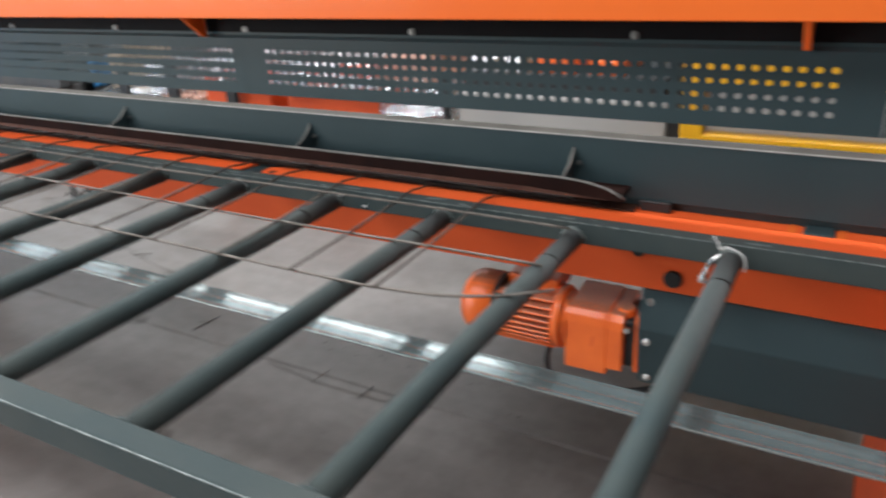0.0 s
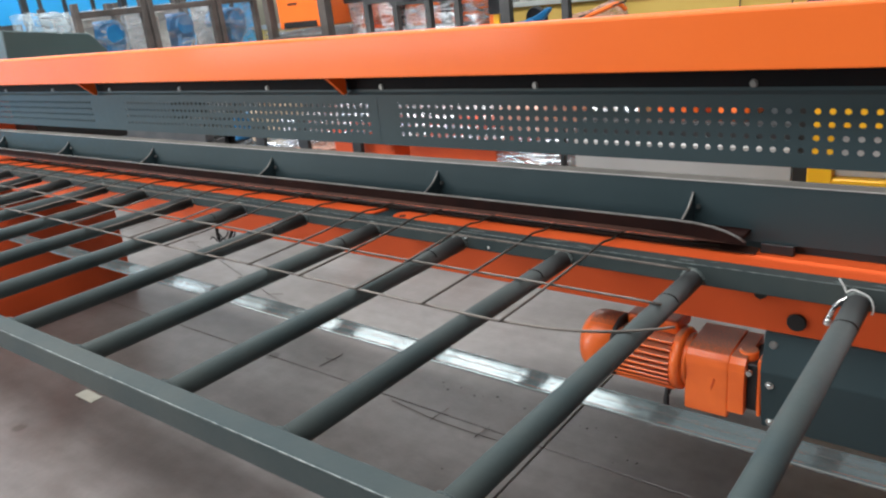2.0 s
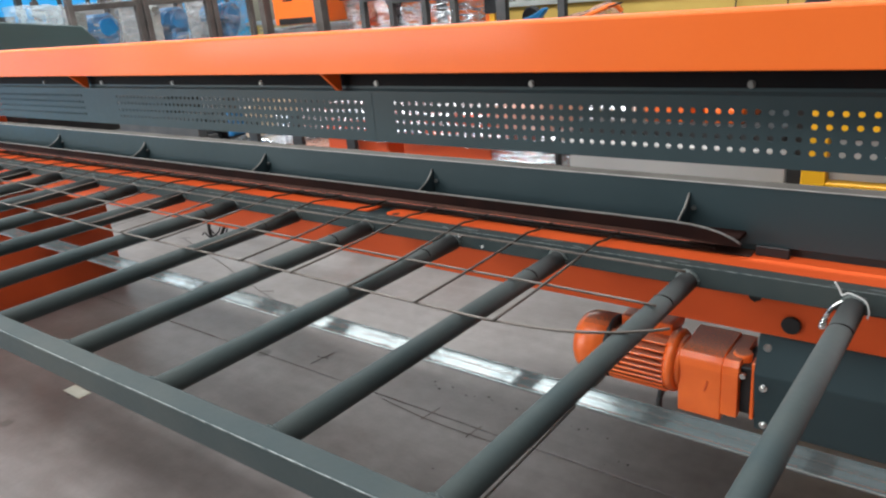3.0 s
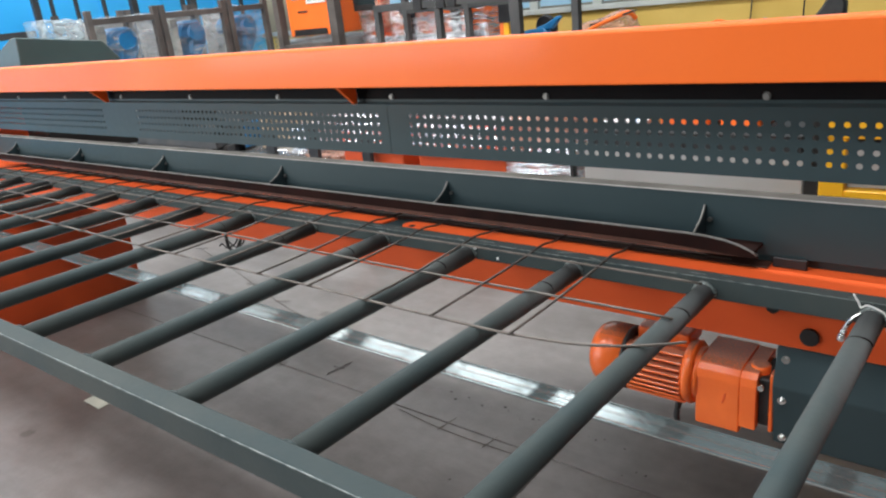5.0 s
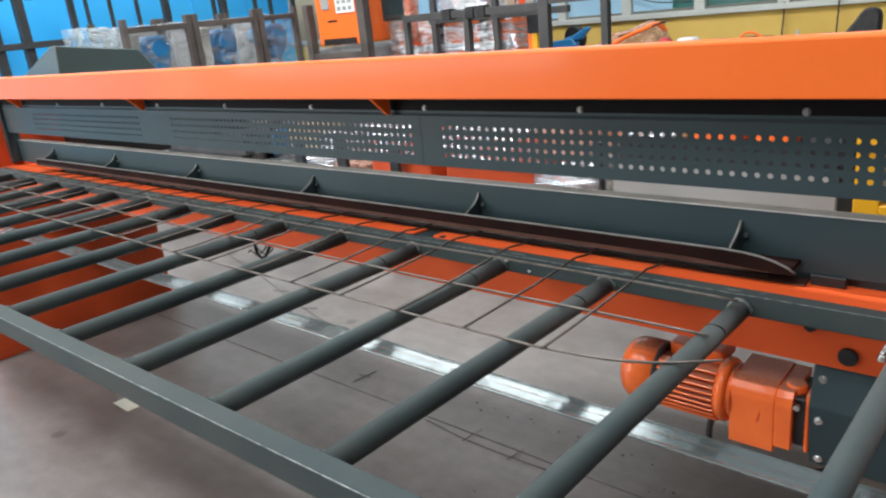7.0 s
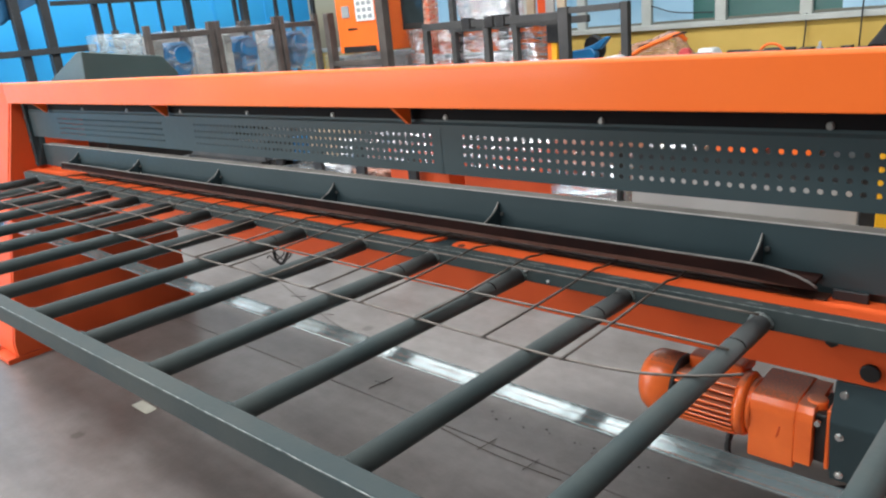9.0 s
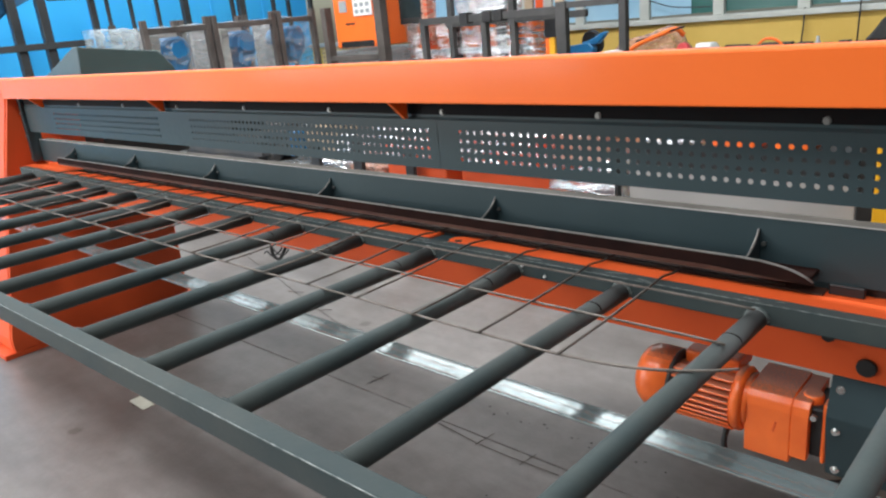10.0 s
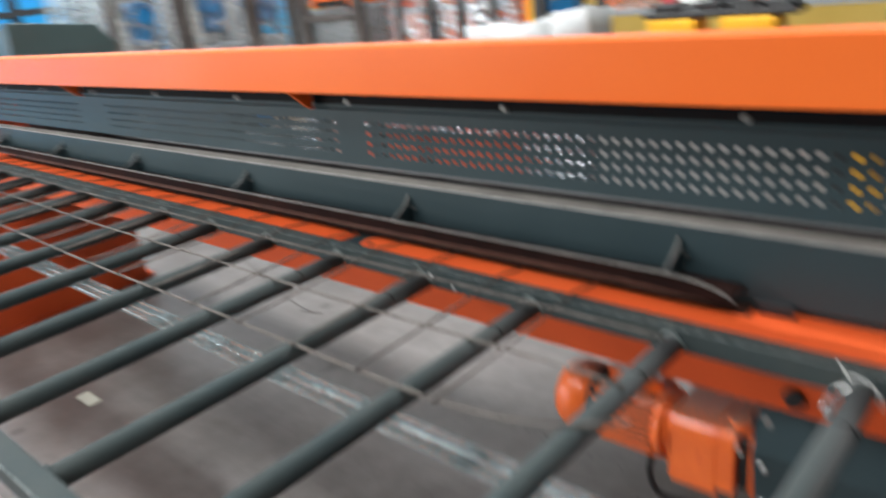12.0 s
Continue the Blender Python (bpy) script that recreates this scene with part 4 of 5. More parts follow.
# ---- welded wire mesh lying on the tubes ----
WR = 0.0023
WZ = TUBE_Z + TUBE_R + WR + 0.004
net = thing("wire_mesh_sheet", (-1.4, 0.1, WZ), "sheet of welded steel wire mesh feeding out over the tubes", "wire mesh")
LONG_Y = [-0.316, -0.168, -0.046]
wob = lambda x, s: 0.0035 * math.sin(x * 2.1 + s) + 0.002 * math.sin(x * 6.3 + 2 * s)
for i, y in enumerate(LONG_Y):
    pts = [Vector((x, y + wob(x, i), WZ + (0.012 if i == 2 else 0.0))) for x in np.linspace(-2.95, -0.10, 40)]
    if i == 0:
        pts = pts[:-2] + [Vector(p) for p in curve((-0.20, y + wob(-0.20, i), WZ), (-0.10, -0.306, WZ), (-0.03, -0.282, WZ), (0.02, -0.252, WZ), (0.05, -0.228, WZ), n=5)]
    else:
        pts += [Vector((-0.03, y + wob(-0.03, i), pts[-1].z)), Vector((0.005, y + wob(0.0, i) - 0.002, pts[-1].z))]
    part("long_wire", sweep(pts, WR, 8), WIRE, net)
CROSS_X = [-0.184 - 0.153 * k for k in range(19)]
for i, x in enumerate(CROSS_X):
    a, b = x + 0.0, x + 0.004 * math.sin(i * 2.3)
    pts = [(a - 0.0005, LONG_Y[0] - 0.012, WZ + 2 * WR), (a, -0.2, WZ + 2 * WR), (b, -0.05, WZ + 2 * WR + 0.004), (b, 0.02, WZ + 0.012), (b, 0.075, BZ1 + 0.020), (b, 0.20, BZ1 + 0.0185)]
    part("cross_wire", sweep(curve(*pts, n=4), WR, 8), WIRE, net)
for i, y in enumerate((0.117,)):
    part("long_wire", sweep([(-2.95, y, BZ1 + 0.013), (-1.5, y, BZ1 + 0.013), (0.0, y, BZ1 + 0.013)], WR, 8), WIRE, net)

# ---- travelling shear carriage behind the beam ----
for y in (0.40, 0.66):
    part("carriage_rail", box(XL - 0.5, XR, y, y + 0.05, 0.80, 0.86, 0.003), DARK, machine)
CX = -3.26
carriage = thing("shear_carriage", (CX - 0.2, 0.58, 0.86), "grey-green hooded shear carriage on its rails", "carriage")
part("carriage_body", box(CX - 0.44, CX - 0.01, 0.36, 0.80, 0.87, 1.22, 0.006), DARK, carriage)
hood = bmesh.new()
x0, x1, y0, y1 = CX - 0.50, CX, 0.318, 0.80
low = [(x0, y0), (x1, y0), (x1, y1), (x0, y1)]
top = [(x1 - 0.07, y0 + 0.015), (x1 - 0.006, y0 + 0.015), (x1 - 0.006, y1 - 0.07), (x1 - 0.07, y1 - 0.07)]
vs = [hood.verts.new((x, y, 1.22)) for x, y in low] + [hood.verts.new((x, y, 1.30)) for x, y in low]
vs += [hood.verts.new((x, y, z)) for (x, y), z in zip(top, (1.446, 1.448, 1.392, 1.392))]
hood.faces.new(vs[0:4][::-1])
for b in (0, 4):
    for i in range(4):
        hood.faces.new((vs[b + i], vs[b + (i + 1) % 4], vs[b + 4 + (i + 1) % 4], vs[b + 4 + i]))
hood.faces.new(vs[8:12])
bmesh.ops.recalc_face_normals(hood, faces=hood.faces[:])
bevelled(hood, 0.004)
part("hood", hood, GREEN_LIGHT, carriage, "grey-green folded sheet hood")
for y in (0.425, 0.685):
    for x in (CX - 0.36, CX - 0.1):
        part("roller", cyl((x, y - 0.02, 0.885), (x, y + 0.02, 0.885), 0.025, 18), ZINC, carriage)

# ---- behind the machine ----
cab = thing("pale_cabinet", (-0.9, 2.4, 0), "low pale grey steel cabinet standing behind the machine", "cabinet")
part("body", box(-1.42, -0.36, 2.2, 2.7, 0.05, 0.600, 0.006), PALE, cab)
part("plinth", box(-1.40, -0.38, 2.22, 2.69, 0.0, 0.05, 0.002), DARK, cab)
part("corner_post", box(-0.355, -0.27, 2.19, 2.27, 0.0, 0.80, 0.003), DARK, cab)
single("black_tool_case", box(-1.40, -0.37, 2.23, 2.66, 0.6005, 0.700, 0.012, segments=2), BLACK, "flat black case on the pale cabinet", "case")
for k, (xa, xb) in enumerate(((-1.36, -1.10), (-1.03, -0.81), (-0.74, -0.57))):
    single("orange_fitting", rumpled(xa, xb, 2.27, 2.6, 0.7005, 0.765 + 0.02 * (k % 2), 0.012, 6, k + 50), (FILM_SILVER, ORANGE_CAST, ORANGE)[k], "orange machine fitting on the flat black case", "machine part", "orange fittings")

yf = thing("yellow_press_stand", (0.2, 2.1, 0), "yellow steel stand with a pale panel in it", "stand")
part("post", box(-0.257, -0.165, 2.0, 2.1, 0, 0.86, 0.004), YELLOW, yf)
part("post", box(0.70, 0.80, 2.0, 2.1, 0, 0.86, 0.004), YELLOW, yf)
part("top_beam", box(-0.257, 0.80, 1.99, 2.11, 0.740, 0.862, 0.004), YELLOW, yf)
part("low_beam", box(-0.165, 0.70, 2.0, 2.1, 0.466, 0.53, 0.004), YELLOW, yf)
part("panel", box(-0.16, 0.695, 2.04, 2.06, 0.535, 0.735, 0.001), PALE, yf)
part("dark_slot", box(-0.16, 0.695, 2.034, 2.039, 0.70, 0.733, 0.0005), DARK, yf)

hyd = thing("hydraulic_unit", (-0.1, 2.15, 0.862), "black motor, tank and pipes on top of the yellow stand", "hydraulic unit")
part("tank", box(-0.15, 0.75, 2.0, 2.35, 0.8625, 1.05, 0.02, segments=2), BLACK, hyd)
part("motor_can", cyl((-0.11, 2.08, 1.05), (-0.11, 2.08, 1.13), 0.075, 20, bev=0.012), BLACK, hyd)
part("hose", sweep(curve((-0.1, 2.1, 1.06), (0.15, 2.05, 1.11), (0.45, 2.06, 1.10), (0.7, 2.1, 1.05)), 0.022, 8), BLACK, hyd)
for x in (-0.60, -0.40):
    part("valve", box(x, x + 0.13, 2.02, 2.2, 0.99, 1.04, 0.01), BLACK, hyd)
part("valve_arm", box(-0.66, -0.14, 2.05, 2.15, 0.96, 0.99, 0.006), BLACK, hyd)

PILE = [(-4.6, -4.2, 0.42, "grey"), (-4.1, -3.75, 0.46, "silver"), (-3.7, -3.4, 0.44, "pink"), (-3.3, -2.75, 0.62, "orange"), (-2.62, -1.95, 0.60, "orange"), (-1.98, -1.50, 0.60, "silver"), (-4.42, -4.38, 0.66, "blue"), (-4.2, -4.1, 0.70, "tan"), (-3.85, -3.62, 0.66, "silver"), (-3.2, -2.9, 0.78, "silver"), (-2.5, -2.25, 0.72, "grey"), (-1.9, -1.62, 0.76, "pink")]
PILE_Z = {0.66: 0.47, 0.70: 0.47, 0.78: 0.665, 0.72: 0.655, 0.76: 0.60}
lowt = thing("steel_bench", (-3.0, 2.5, 0), "low dark steel bench behind the machine", "bench")
part("top", box(-4.7, -1.45, 2.15, 2.95, 0.26, 0.30, 0.004), RACK, lowt)
for x in (-4.6, -3.1, -1.55):
    for y in (2.2, 2.9):
        part("leg", box(x - 0.025, x + 0.025, y - 0.025, y + 0.025, 0, 0.26, 0.003), RACK, lowt)
part("back_panel", box(-4.7, -1.45, 2.92, 2.95, 0.301, 0.84, 0.003), RACK, lowt)
for x, z, w in ((-4.0, 0.62, 0.05), (-3.52, 0.68, 0.05), (-3.0, 0.60, 0.04), (-1.475, 0.70, 0.012)):
    b = thing("black_bracket", (x, 2.19, 0.30), "black steel bracket leaning among the parts on the low bench", "bracket", "black brackets")
    part("upright", box(x - w, x + w, 2.165, 2.20, 0.301, z, 0.004), BLACK, b)
    part("foot", box(x - 0.09, x + 0.09, 2.1601, 2.235, 0.3005, 0.325, 0.004), BLACK, b)
PILE_LOOK = {"grey": (FILM, "film-wrapped grey parcel"), "yellow": (YELLOW, "yellow wrapped part"), "tan": (TAN, "raw timber block"), "orange": (ORANGE_DULL, "orange painted machine part"), "silver": (FILM_SILVER, "silvery film-wrapped bundle"), "blue": (BLUE_PART, "blue wrapped part"), "pink": (FILM_PINK, "orange part in clear film")}
for k, (xa, xb, z, kind) in enumerate(PILE):
    mat, lab = PILE_LOOK[kind]
    if kind in ("grey", "silver", "yellow", "blue", "pink"):
        single("wrapped_part", rumpled(xa, xb, 2.25, 2.75, PILE_Z.get(z, 0.302), z, 0.02, 8, k), mat, lab + " among the parts on the low bench", "wrapped part", "parts on the low bench")
    else:
        base_z = PILE_Z.get(z, 0.301)
        t = thing("machine_part", ((xa + xb) / 2, 2.5, base_z), lab + " on the low steel bench", "machine part", "parts on the low bench")
        part("block", box(xa, xb, 2.25, 2.75, base_z, z, 0.012, segments=2), mat, t)
        if kind == "orange":
            part("film", rumpled(xa - 0.02, xb + 0.02, 2.2, 2.8, 0.52, z + 0.12, 0.03, 10, k + 80), FILM_SILVER, t, "clear stretch film")
        part("lug", box(xa + 0.03, xb - 0.03, 2.35, 2.6, z, z + 0.05, 0.005), mat, t)

stack = thing("steel_bar_stack", (-5.45, 2.6, 0), "stack of dark steel bars on timber bearers", "steel stack")
for x in (-6.1, -5.0):
    part("bearer", box(x - 0.05, x + 0.05, 2.2, 3.0, 0.0, 0.10, 0.004), GREY_POST, stack)
for j in range(6):
    for k in range(7 if j < 5 else 4):
        z = 0.1005 + 0.085 * j
        y = 2.24 + 0.105 * k + 0.012 * ((j * 5 + k * 3) % 4)
        part("bar", box(-6.3 + 0.05 * ((j * 3 + k) % 5), -4.80 - 0.04 * ((j + k * 2) % 4), y, y + 0.08, z, z + 0.08, 0.004), RACK, stack)
part("flat_box", box(-5.9, -5.2, 2.24, 2.6, 0.611, 0.76, 0.006), DARK, stack)

pump = thing("pump_unit", (-1.1, 2.85, 0), "black hydraulic pump on two yellow steel tanks", "pump")
for xa, xb in ((-1.44, -1.18), (-1.055, -0.79)):
    part("tank", box(xa, xb, 2.76, 2.96, 0.0, 1.05, 0.012, segments=2), YELLOW, pump, "yellow steel tank")
part("manifold", box(-1.47, -0.70, 2.78, 2.94, 1.0505, 1.085, 0.008), BLACK, pump)
for x in (-1.36, -1.12, -0.95, -0.80):
    part("valve", box(x - 0.06, x + 0.06, 2.79, 2.93, 1.085, 1.10 + 0.012 * (int(x * 100) % 3), 0.008), BLACK, pump)
part("hose", sweep(curve((-1.45, 2.85, 1.08), (-1.2, 2.80, 1.115), (-0.95, 2.82, 1.12), (-0.70, 2.86, 1.09)), 0.012, 8), BLACK, pump)
for xa, xb, z in ((-2.16, -1.90, 1.10), (-2.85, -2.24, 1.04)):
    single("grey_sack", rumpled(xa, xb, 2.97, 3.25, 0.0, z, 0.04, 9, int(-xa * 10)), GREY_SACK, "pale grey woven sack standing behind the low bench", "sack", "grey sacks")

# wrapped crates in a row
def crate(y, w):
    c = thing("wrapped_crate", (-6.5, y + w / 2, 0), "film-wrapped crate with a blue motor inside", "crate", "row of wrapped crates")
    for yy in (y, y + w - 0.07):
        for xx in (-6.5, -7.15):
            part("post", box(xx - 0.03, xx + 0.03, yy + 0.005, yy + 0.062, 0, 1.635, 0.004), GREY_POST, c)
    for z in (0.12, 1.505):
        part("rail", box(-6.53, -6.47, y + 0.063, y + w - 0.066, z, z + 0.055, 0.004), GREY_POST, c)
        part("rail", box(-7.18, -7.12, y + 0.063, y + w - 0.066, z, z + 0.055, 0.004), GREY_POST, c)
    ym = y + w * 0.48
    lobes = [(ym - 0.15, 1.40), (ym - 0.08, 1.46), (ym + 0.10, 1.47), (ym + 0.17, 1.38), (ym + 0.15, 1.22), (ym + 0.03, 1.06), (ym - 0.07, 1.12), (ym - 0.05, 1.26), (ym - 0.17, 1.30)]
    blk = prism(lobes, -6.92, -6.56, "x", 0.025)
    cyl((-6.95, ym + 0.02, 1.34), (-6.52, ym + 0.02, 1.34), 0.085, 20, bm=blk)
    part("blue_motor", blk, BLUE_PART, c, "blue motor housing")
    part("cream_bracket", prism([(ym - 0.30, 0.20), (ym - 0.17, 0.20), (ym - 0.14, 1.5), (ym - 0.24, 1.5)], -6.66, -6.58, "x", 0.01), CREAM, c)
    part("bed", box(-7.1, -6.55, y + 0.08, y + w - 0.08, 0.0, 0.95, 0.02), GREY, c)
    part("back_panel", box(-7.09, -7.06, y + 0.075, y + w - 0.075, 0.952, 1.54, 0.004), PALE, c, "pale grey back panel")
    part("film", rumpled(-7.22, -6.515, y + 0.04, y + w - 0.04, 0.02, 1.57, 0.028, 12, y), FILM, c, "crinkled clear stretch film")


for y, w in ((2.26, 0.74), (3.01, 0.79), (3.81, 0.54)):
    crate(y, w)

single("wrapped_package", rumpled(-6.95, -6.50, 1.90, 2.235, 0.0, 1.585, 0.035, 12, 33, 0.06), FILM_WHITE, "package wrapped in milky crinkled film beside the crates", "package")

# steel storage cages against the blue wall
def cage(posts, rails, x):
    """posts: (y, width, top); rails: (y0, y1, z, depth)."""
    c = thing("storage_cage", (x, posts[0][0], 0), "dark steel storage frame against the blue wall", "storage frame", "storage frames")
    for y, w, top in posts:
        part("post", box(x - w / 2, x + w / 2, y - w / 2, y + w / 2, 0, top, 0.004), CAGE, c)
    for y0, y1, z, d in rails:
        part("rail", box(x + 0.052, x + 0.085, y0, y1, z - d, z, 0.004), CAGE, c)
    return c


cage([(1.30, 0.09, 2.3), (2.04, 0.095, 2.3), (2.36, 0.10, 2.3), (2.80, 0.05, 1.545)], [(1.26, 2.84, 1.545, 0.075), (2.43, 2.76, 1.22, 0.03), (1.26, 2.42, 2.29, 0.06)], -9.0)
cage([(2.95, 0.07, 2.3), (3.14, 0.04, 2.05), (3.435, 0.042, 2.05), (3.79, 0.042, 2.05), (4.185, 0.085, 2.32)], [(2.42, 4.23, 2.06, 0.055), (2.42, 4.23, 2.30, 0.05)], -9.0)
cage([(4.915, 0.05, 2.05), (5.06, 0.095, 2.32), (5.61, 0.05, 2.05), (5.88, 0.05, 2.05), (6.30, 0.06, 2.3)], [(4.235, 6.33, 2.04, 0.05), (4.235, 6.33, 2.29, 0.05)], -9.0)
tarp = bmesh.new()
bmesh.ops.create_grid(tarp, x_segments=28, y_segments=12, size=0.5)
for v in tarp.verts:
    u, w = v.co.x + 0.5, v.co.y + 0.5
    low = 1.62 + 0.45 * u + 0.03 * math.sin(9 * u)
    v.co = Vector((-9.10 - 0.04 * math.sin(17 * u + 2 * w) - 0.02 * math.sin(31 * u), 1.20 + 1.26 * u, 2.34 + (low - 2.34) * w))
bmesh.ops.solidify(tarp, geom=tarp.faces[:], thickness=0.004)
for f in tarp.faces:
    f.smooth = True
single("tarpaulin", tarp, BLUE_DARK, "dark blue tarpaulin hung behind the storage frame", "tarpaulin")

# control cabinet with keypad, on a wrapped machine
ctrl = thing("wrapped_machine", (-5.6, 4.5, 0), "film-wrapped welding machine with an orange control box", "machine", "wrapped machines")
part("control_box", box(-6.10, -5.43, 4.3, 4.75, 1.175, 2.05, 0.015, segments=2), ORANGE, ctrl, "orange control box")
part("control_recess", box(-6.02, -5.50, 4.29, 4.299, 1.18, 1.245, 0.001), DARK, ctrl)
kp = part("keypad", box(-5.76, -5.47, 4.285, 4.299, 1.50, 1.86, 0.003), WHITE, ctrl, "pale keypad panel")
key_me = shared("key", box(-0.028, 0.028, 4.279, 4.285, -0.02, 0.02, 0.002), GREY)
for i in range(3):
    for j in range(5):
        piece("key", key_me, (-5.70 + 0.085 * i, 0, 1.545 + 0.067 * j), kp)
part("meter", box(-5.99, -5.87, 4.287, 4.299, 1.55, 1.67, 0.003), GREY, ctrl, "small grey meter")
part("maker_plate", box(-5.92, -5.77, 4.294, 4.299, 1.415, 1.435, 0.001), DARK, ctrl, "dark line of lettering as a bar")
part("machine_body", box(-6.45, -5.44, 4.40, 5.2, 0.0, 1.14, 0.02), GREY, ctrl)
part("cross_bar", box(-6.178, -5.402, 4.245, 4.30, 1.04, 1.10, 0.005), GREY_POST, ctrl)
part("post", box(-5.40, -5.29, 4.24, 4.34, 0, 2.05, 0.005), GREY_POST, ctrl)
part("post", box(-6.26, -6.18, 4.24, 4.34, 0, 1.62, 0.005), GREY_POST, ctrl)
part("film", rumpled(-6.48, -5.42, 4.36, 5.25, 0.02, 1.18, 0.03, 12, 9), FILM, ctrl, "crinkled clear stretch film")

m2 = thing("wrapped_machine", (-4.2, 5.0, 0), "orange machine under silvery stretch film", "machine", "wrapped machines")
dr = part("door", box(-5.28, -4.93, 4.50, 4.54, 1.37, 2.1, 0.005), DARK, m2, "dark glazed door")
part("pane", box(-5.24, -4.97, 4.494, 4.499, 1.43, 2.08, 0.001), GLASS_DARK, dr, "dark glass")
part("door_frame", box(-4.925, -4.87, 4.48, 4.6, 1.10, 2.15, 0.01), ORANGE_DULL, m2)
part("frame_film", rumpled(-4.935, -4.86, 4.47, 4.61, 1.14, 2.10, 0.012, 8, 61), FILM_PINK, m2, "clear film over the door frame")
part("body", box(-5.3, -3.72, 4.72, 4.95, 0.0, 1.36, 0.03), ORANGE, m2)
part("side_cheek", box(-4.75, -4.62, 4.66, 4.72, 0.3, 1.34, 0.01), DARK, m2)
part("side_cheek", box(-4.15, -4.05, 4.66, 4.72, 0.3, 1.34, 0.01), DARK, m2)
part("shaft", cyl((-5.2, 4.64, 1.06), (-3.75, 4.64, 1.06), 0.035, 14), GREY, m2)
part("upper_film", rumpled(-4.70, -4.06, 4.72, 4.98, 1.32, 1.95, 0.06, 12, 3), FILM_SILVER, m2, "loose silvery film")
part("film", rumpled(-5.30, -3.62, 4.58, 5.0, 0.02, 1.385, 0.05, 18, 4), FILM_SILVER, m2, "silvery stretch film in tight folds")
sticks = thing("timber_stack", (-3.85, 5.6, 0), "upright pale timber boards leaning behind the wrapped machine", "timber")
for k in range(4):
    part("board", box(-4.36 + 0.12 * k, -4.26 + 0.12 * k, 5.45 + 0.03 * (k % 2), 5.49 + 0.03 * (k % 2), 0.0, 1.9 + 0.07 * (k % 3), 0.003), (TAN, ORANGE_DULL, PALE, TAN)[k], sticks)

# dark steel stand
stand = thing("steel_stand", (-3.35, 4.3, 0), "dark square-tube steel stand", "stand")
part("top_rail", box(-4.53, -3.02, 4.0, 4.06, 1.345, 1.41, 0.003), RACK, stand)
part("top_rail", box(-2.918, -2.462, 4.0, 4.06, 1.385, 1.435, 0.003), RACK, stand)
for xa, xb, y, z in ((-4.53, -4.47, 4.0, 1.345), (-3.80, -3.74, 4.0, 1.345), (-3.015, -2.92, 3.99, 1.44), (-2.46, -2.40, 4.0, 1.44)):
    part("leg", box(xa, xb, y, y + 0.06, 0, z, 0.003), RACK, stand)
part("back_rail", box(-4.66, -3.05, 4.506, 4.554, 1.30, 1.36, 0.003), RACK, stand)
for xa in (-4.62, -3.86):
    part("leg", box(xa, xa + 0.06, 4.5, 4.56, 0, 1.62, 0.003), RACK, stand)
for x in (-3.98, -3.72, -3.60):
    part("clamp", box(x - 0.05, x + 0.05, 3.985, 4.075, 1.33, 1.43, 0.006), DARK, stand)
yb = thing("marker_post", (-3.47, 4.8, 0), "narrow orange and yellow post with a black cap", "post")
part("orange_side", box(-3.55, -3.51, 4.62, 4.68, 0, 1.14, 0.003), ORANGE, yb)
part("yellow_side", box(-3.509, -3.45, 4.62, 4.68, 0, 1.14, 0.003), YELLOW, yb)
part("black_cap", box(-3.55, -3.42, 4.61, 4.69, 1.141, 1.36, 0.004), BLACK, yb)

# workbench along the ochre wall, with clutter
bench = thing("workbench", (-2.2, 5.9, 0), "long grey workbench along the ochre wall", "workbench")
part("top", box(-4.6, 1.2, 5.45, 6.3, 0.81, 0.86, 0.005), GREY, bench)
for x in (-4.5, -2.6, -0.7, 1.1):
    for y in (5.5, 6.22):
        part("leg", box(x - 0.03, x + 0.03, y, y + 0.06, 0, 0.81, 0.003), RACK, bench)
BT = 0.862
vise = thing("blue_bench_vise", (-3.72, 5.6, BT), "blue painted cast tool with a raised arm on the workbench", "vise")
part("foot", prism([(-3.98, BT), (-3.98, 0.99), (-3.86, 1.0), (-3.755, 1.012), (-3.66, 1.02), (-3.60, 0.96), (-3.64, BT)], 5.55, 5.65, "y", 0.012), BLUE_PART, vise)
part("arm", prism([(-3.70, 0.985), (-3.755, 1.02), (-3.635, 1.05), (-3.493, 1.125), (-3.455, 1.105), (-3.56, 1.0)], 5.565, 5.635, "y", 0.012), BLUE_PART, vise)
wheel = thing("grinding_wheel", (-3.74, 5.78, BT), "dark round wheel on a stub behind the blue tool", "wheel")
part("disc", cyl((-3.74, 5.74, 1.00), (-3.73, 5.80, 1.01), 0.13, 28, bev=0.01), DARK, wheel)
part("stub", box(-3.78, -3.70, 5.81, 5.88, BT, 1.04, 0.008), DARK, wheel)
heap = rumpled(-3.42, -2.68, 5.5, 6.0, BT, 1.03, 0.05, 12, 23, 0.35)
for v in heap.verts:
    v.co.z = BT + (v.co.z - BT) * (0.75 + 0.75 * (v.co.x + 3.42) / 0.74)
single("orange_sheeting", heap, FILM_PINK, "rumpled orange sheeting under clear film on the workbench", "sheeting")
single("orange_hose", sweep(curve((-3.25, 5.56, 0.90), (-3.05, 5.5, 0.99), (-2.85, 5.5, 1.06), (-2.72, 5.55, 1.10), (-2.66, 5.6, 1.04)), 0.022, 8), ORANGE, "orange hose on the workbench", "hose")
single("dark_rod", sweep([(-3.1, 5.5, 1.01), (-2.62, 5.52, 1.12)], 0.008, 6), DARK, "thin dark rod on the rumpled sheeting", "rod")
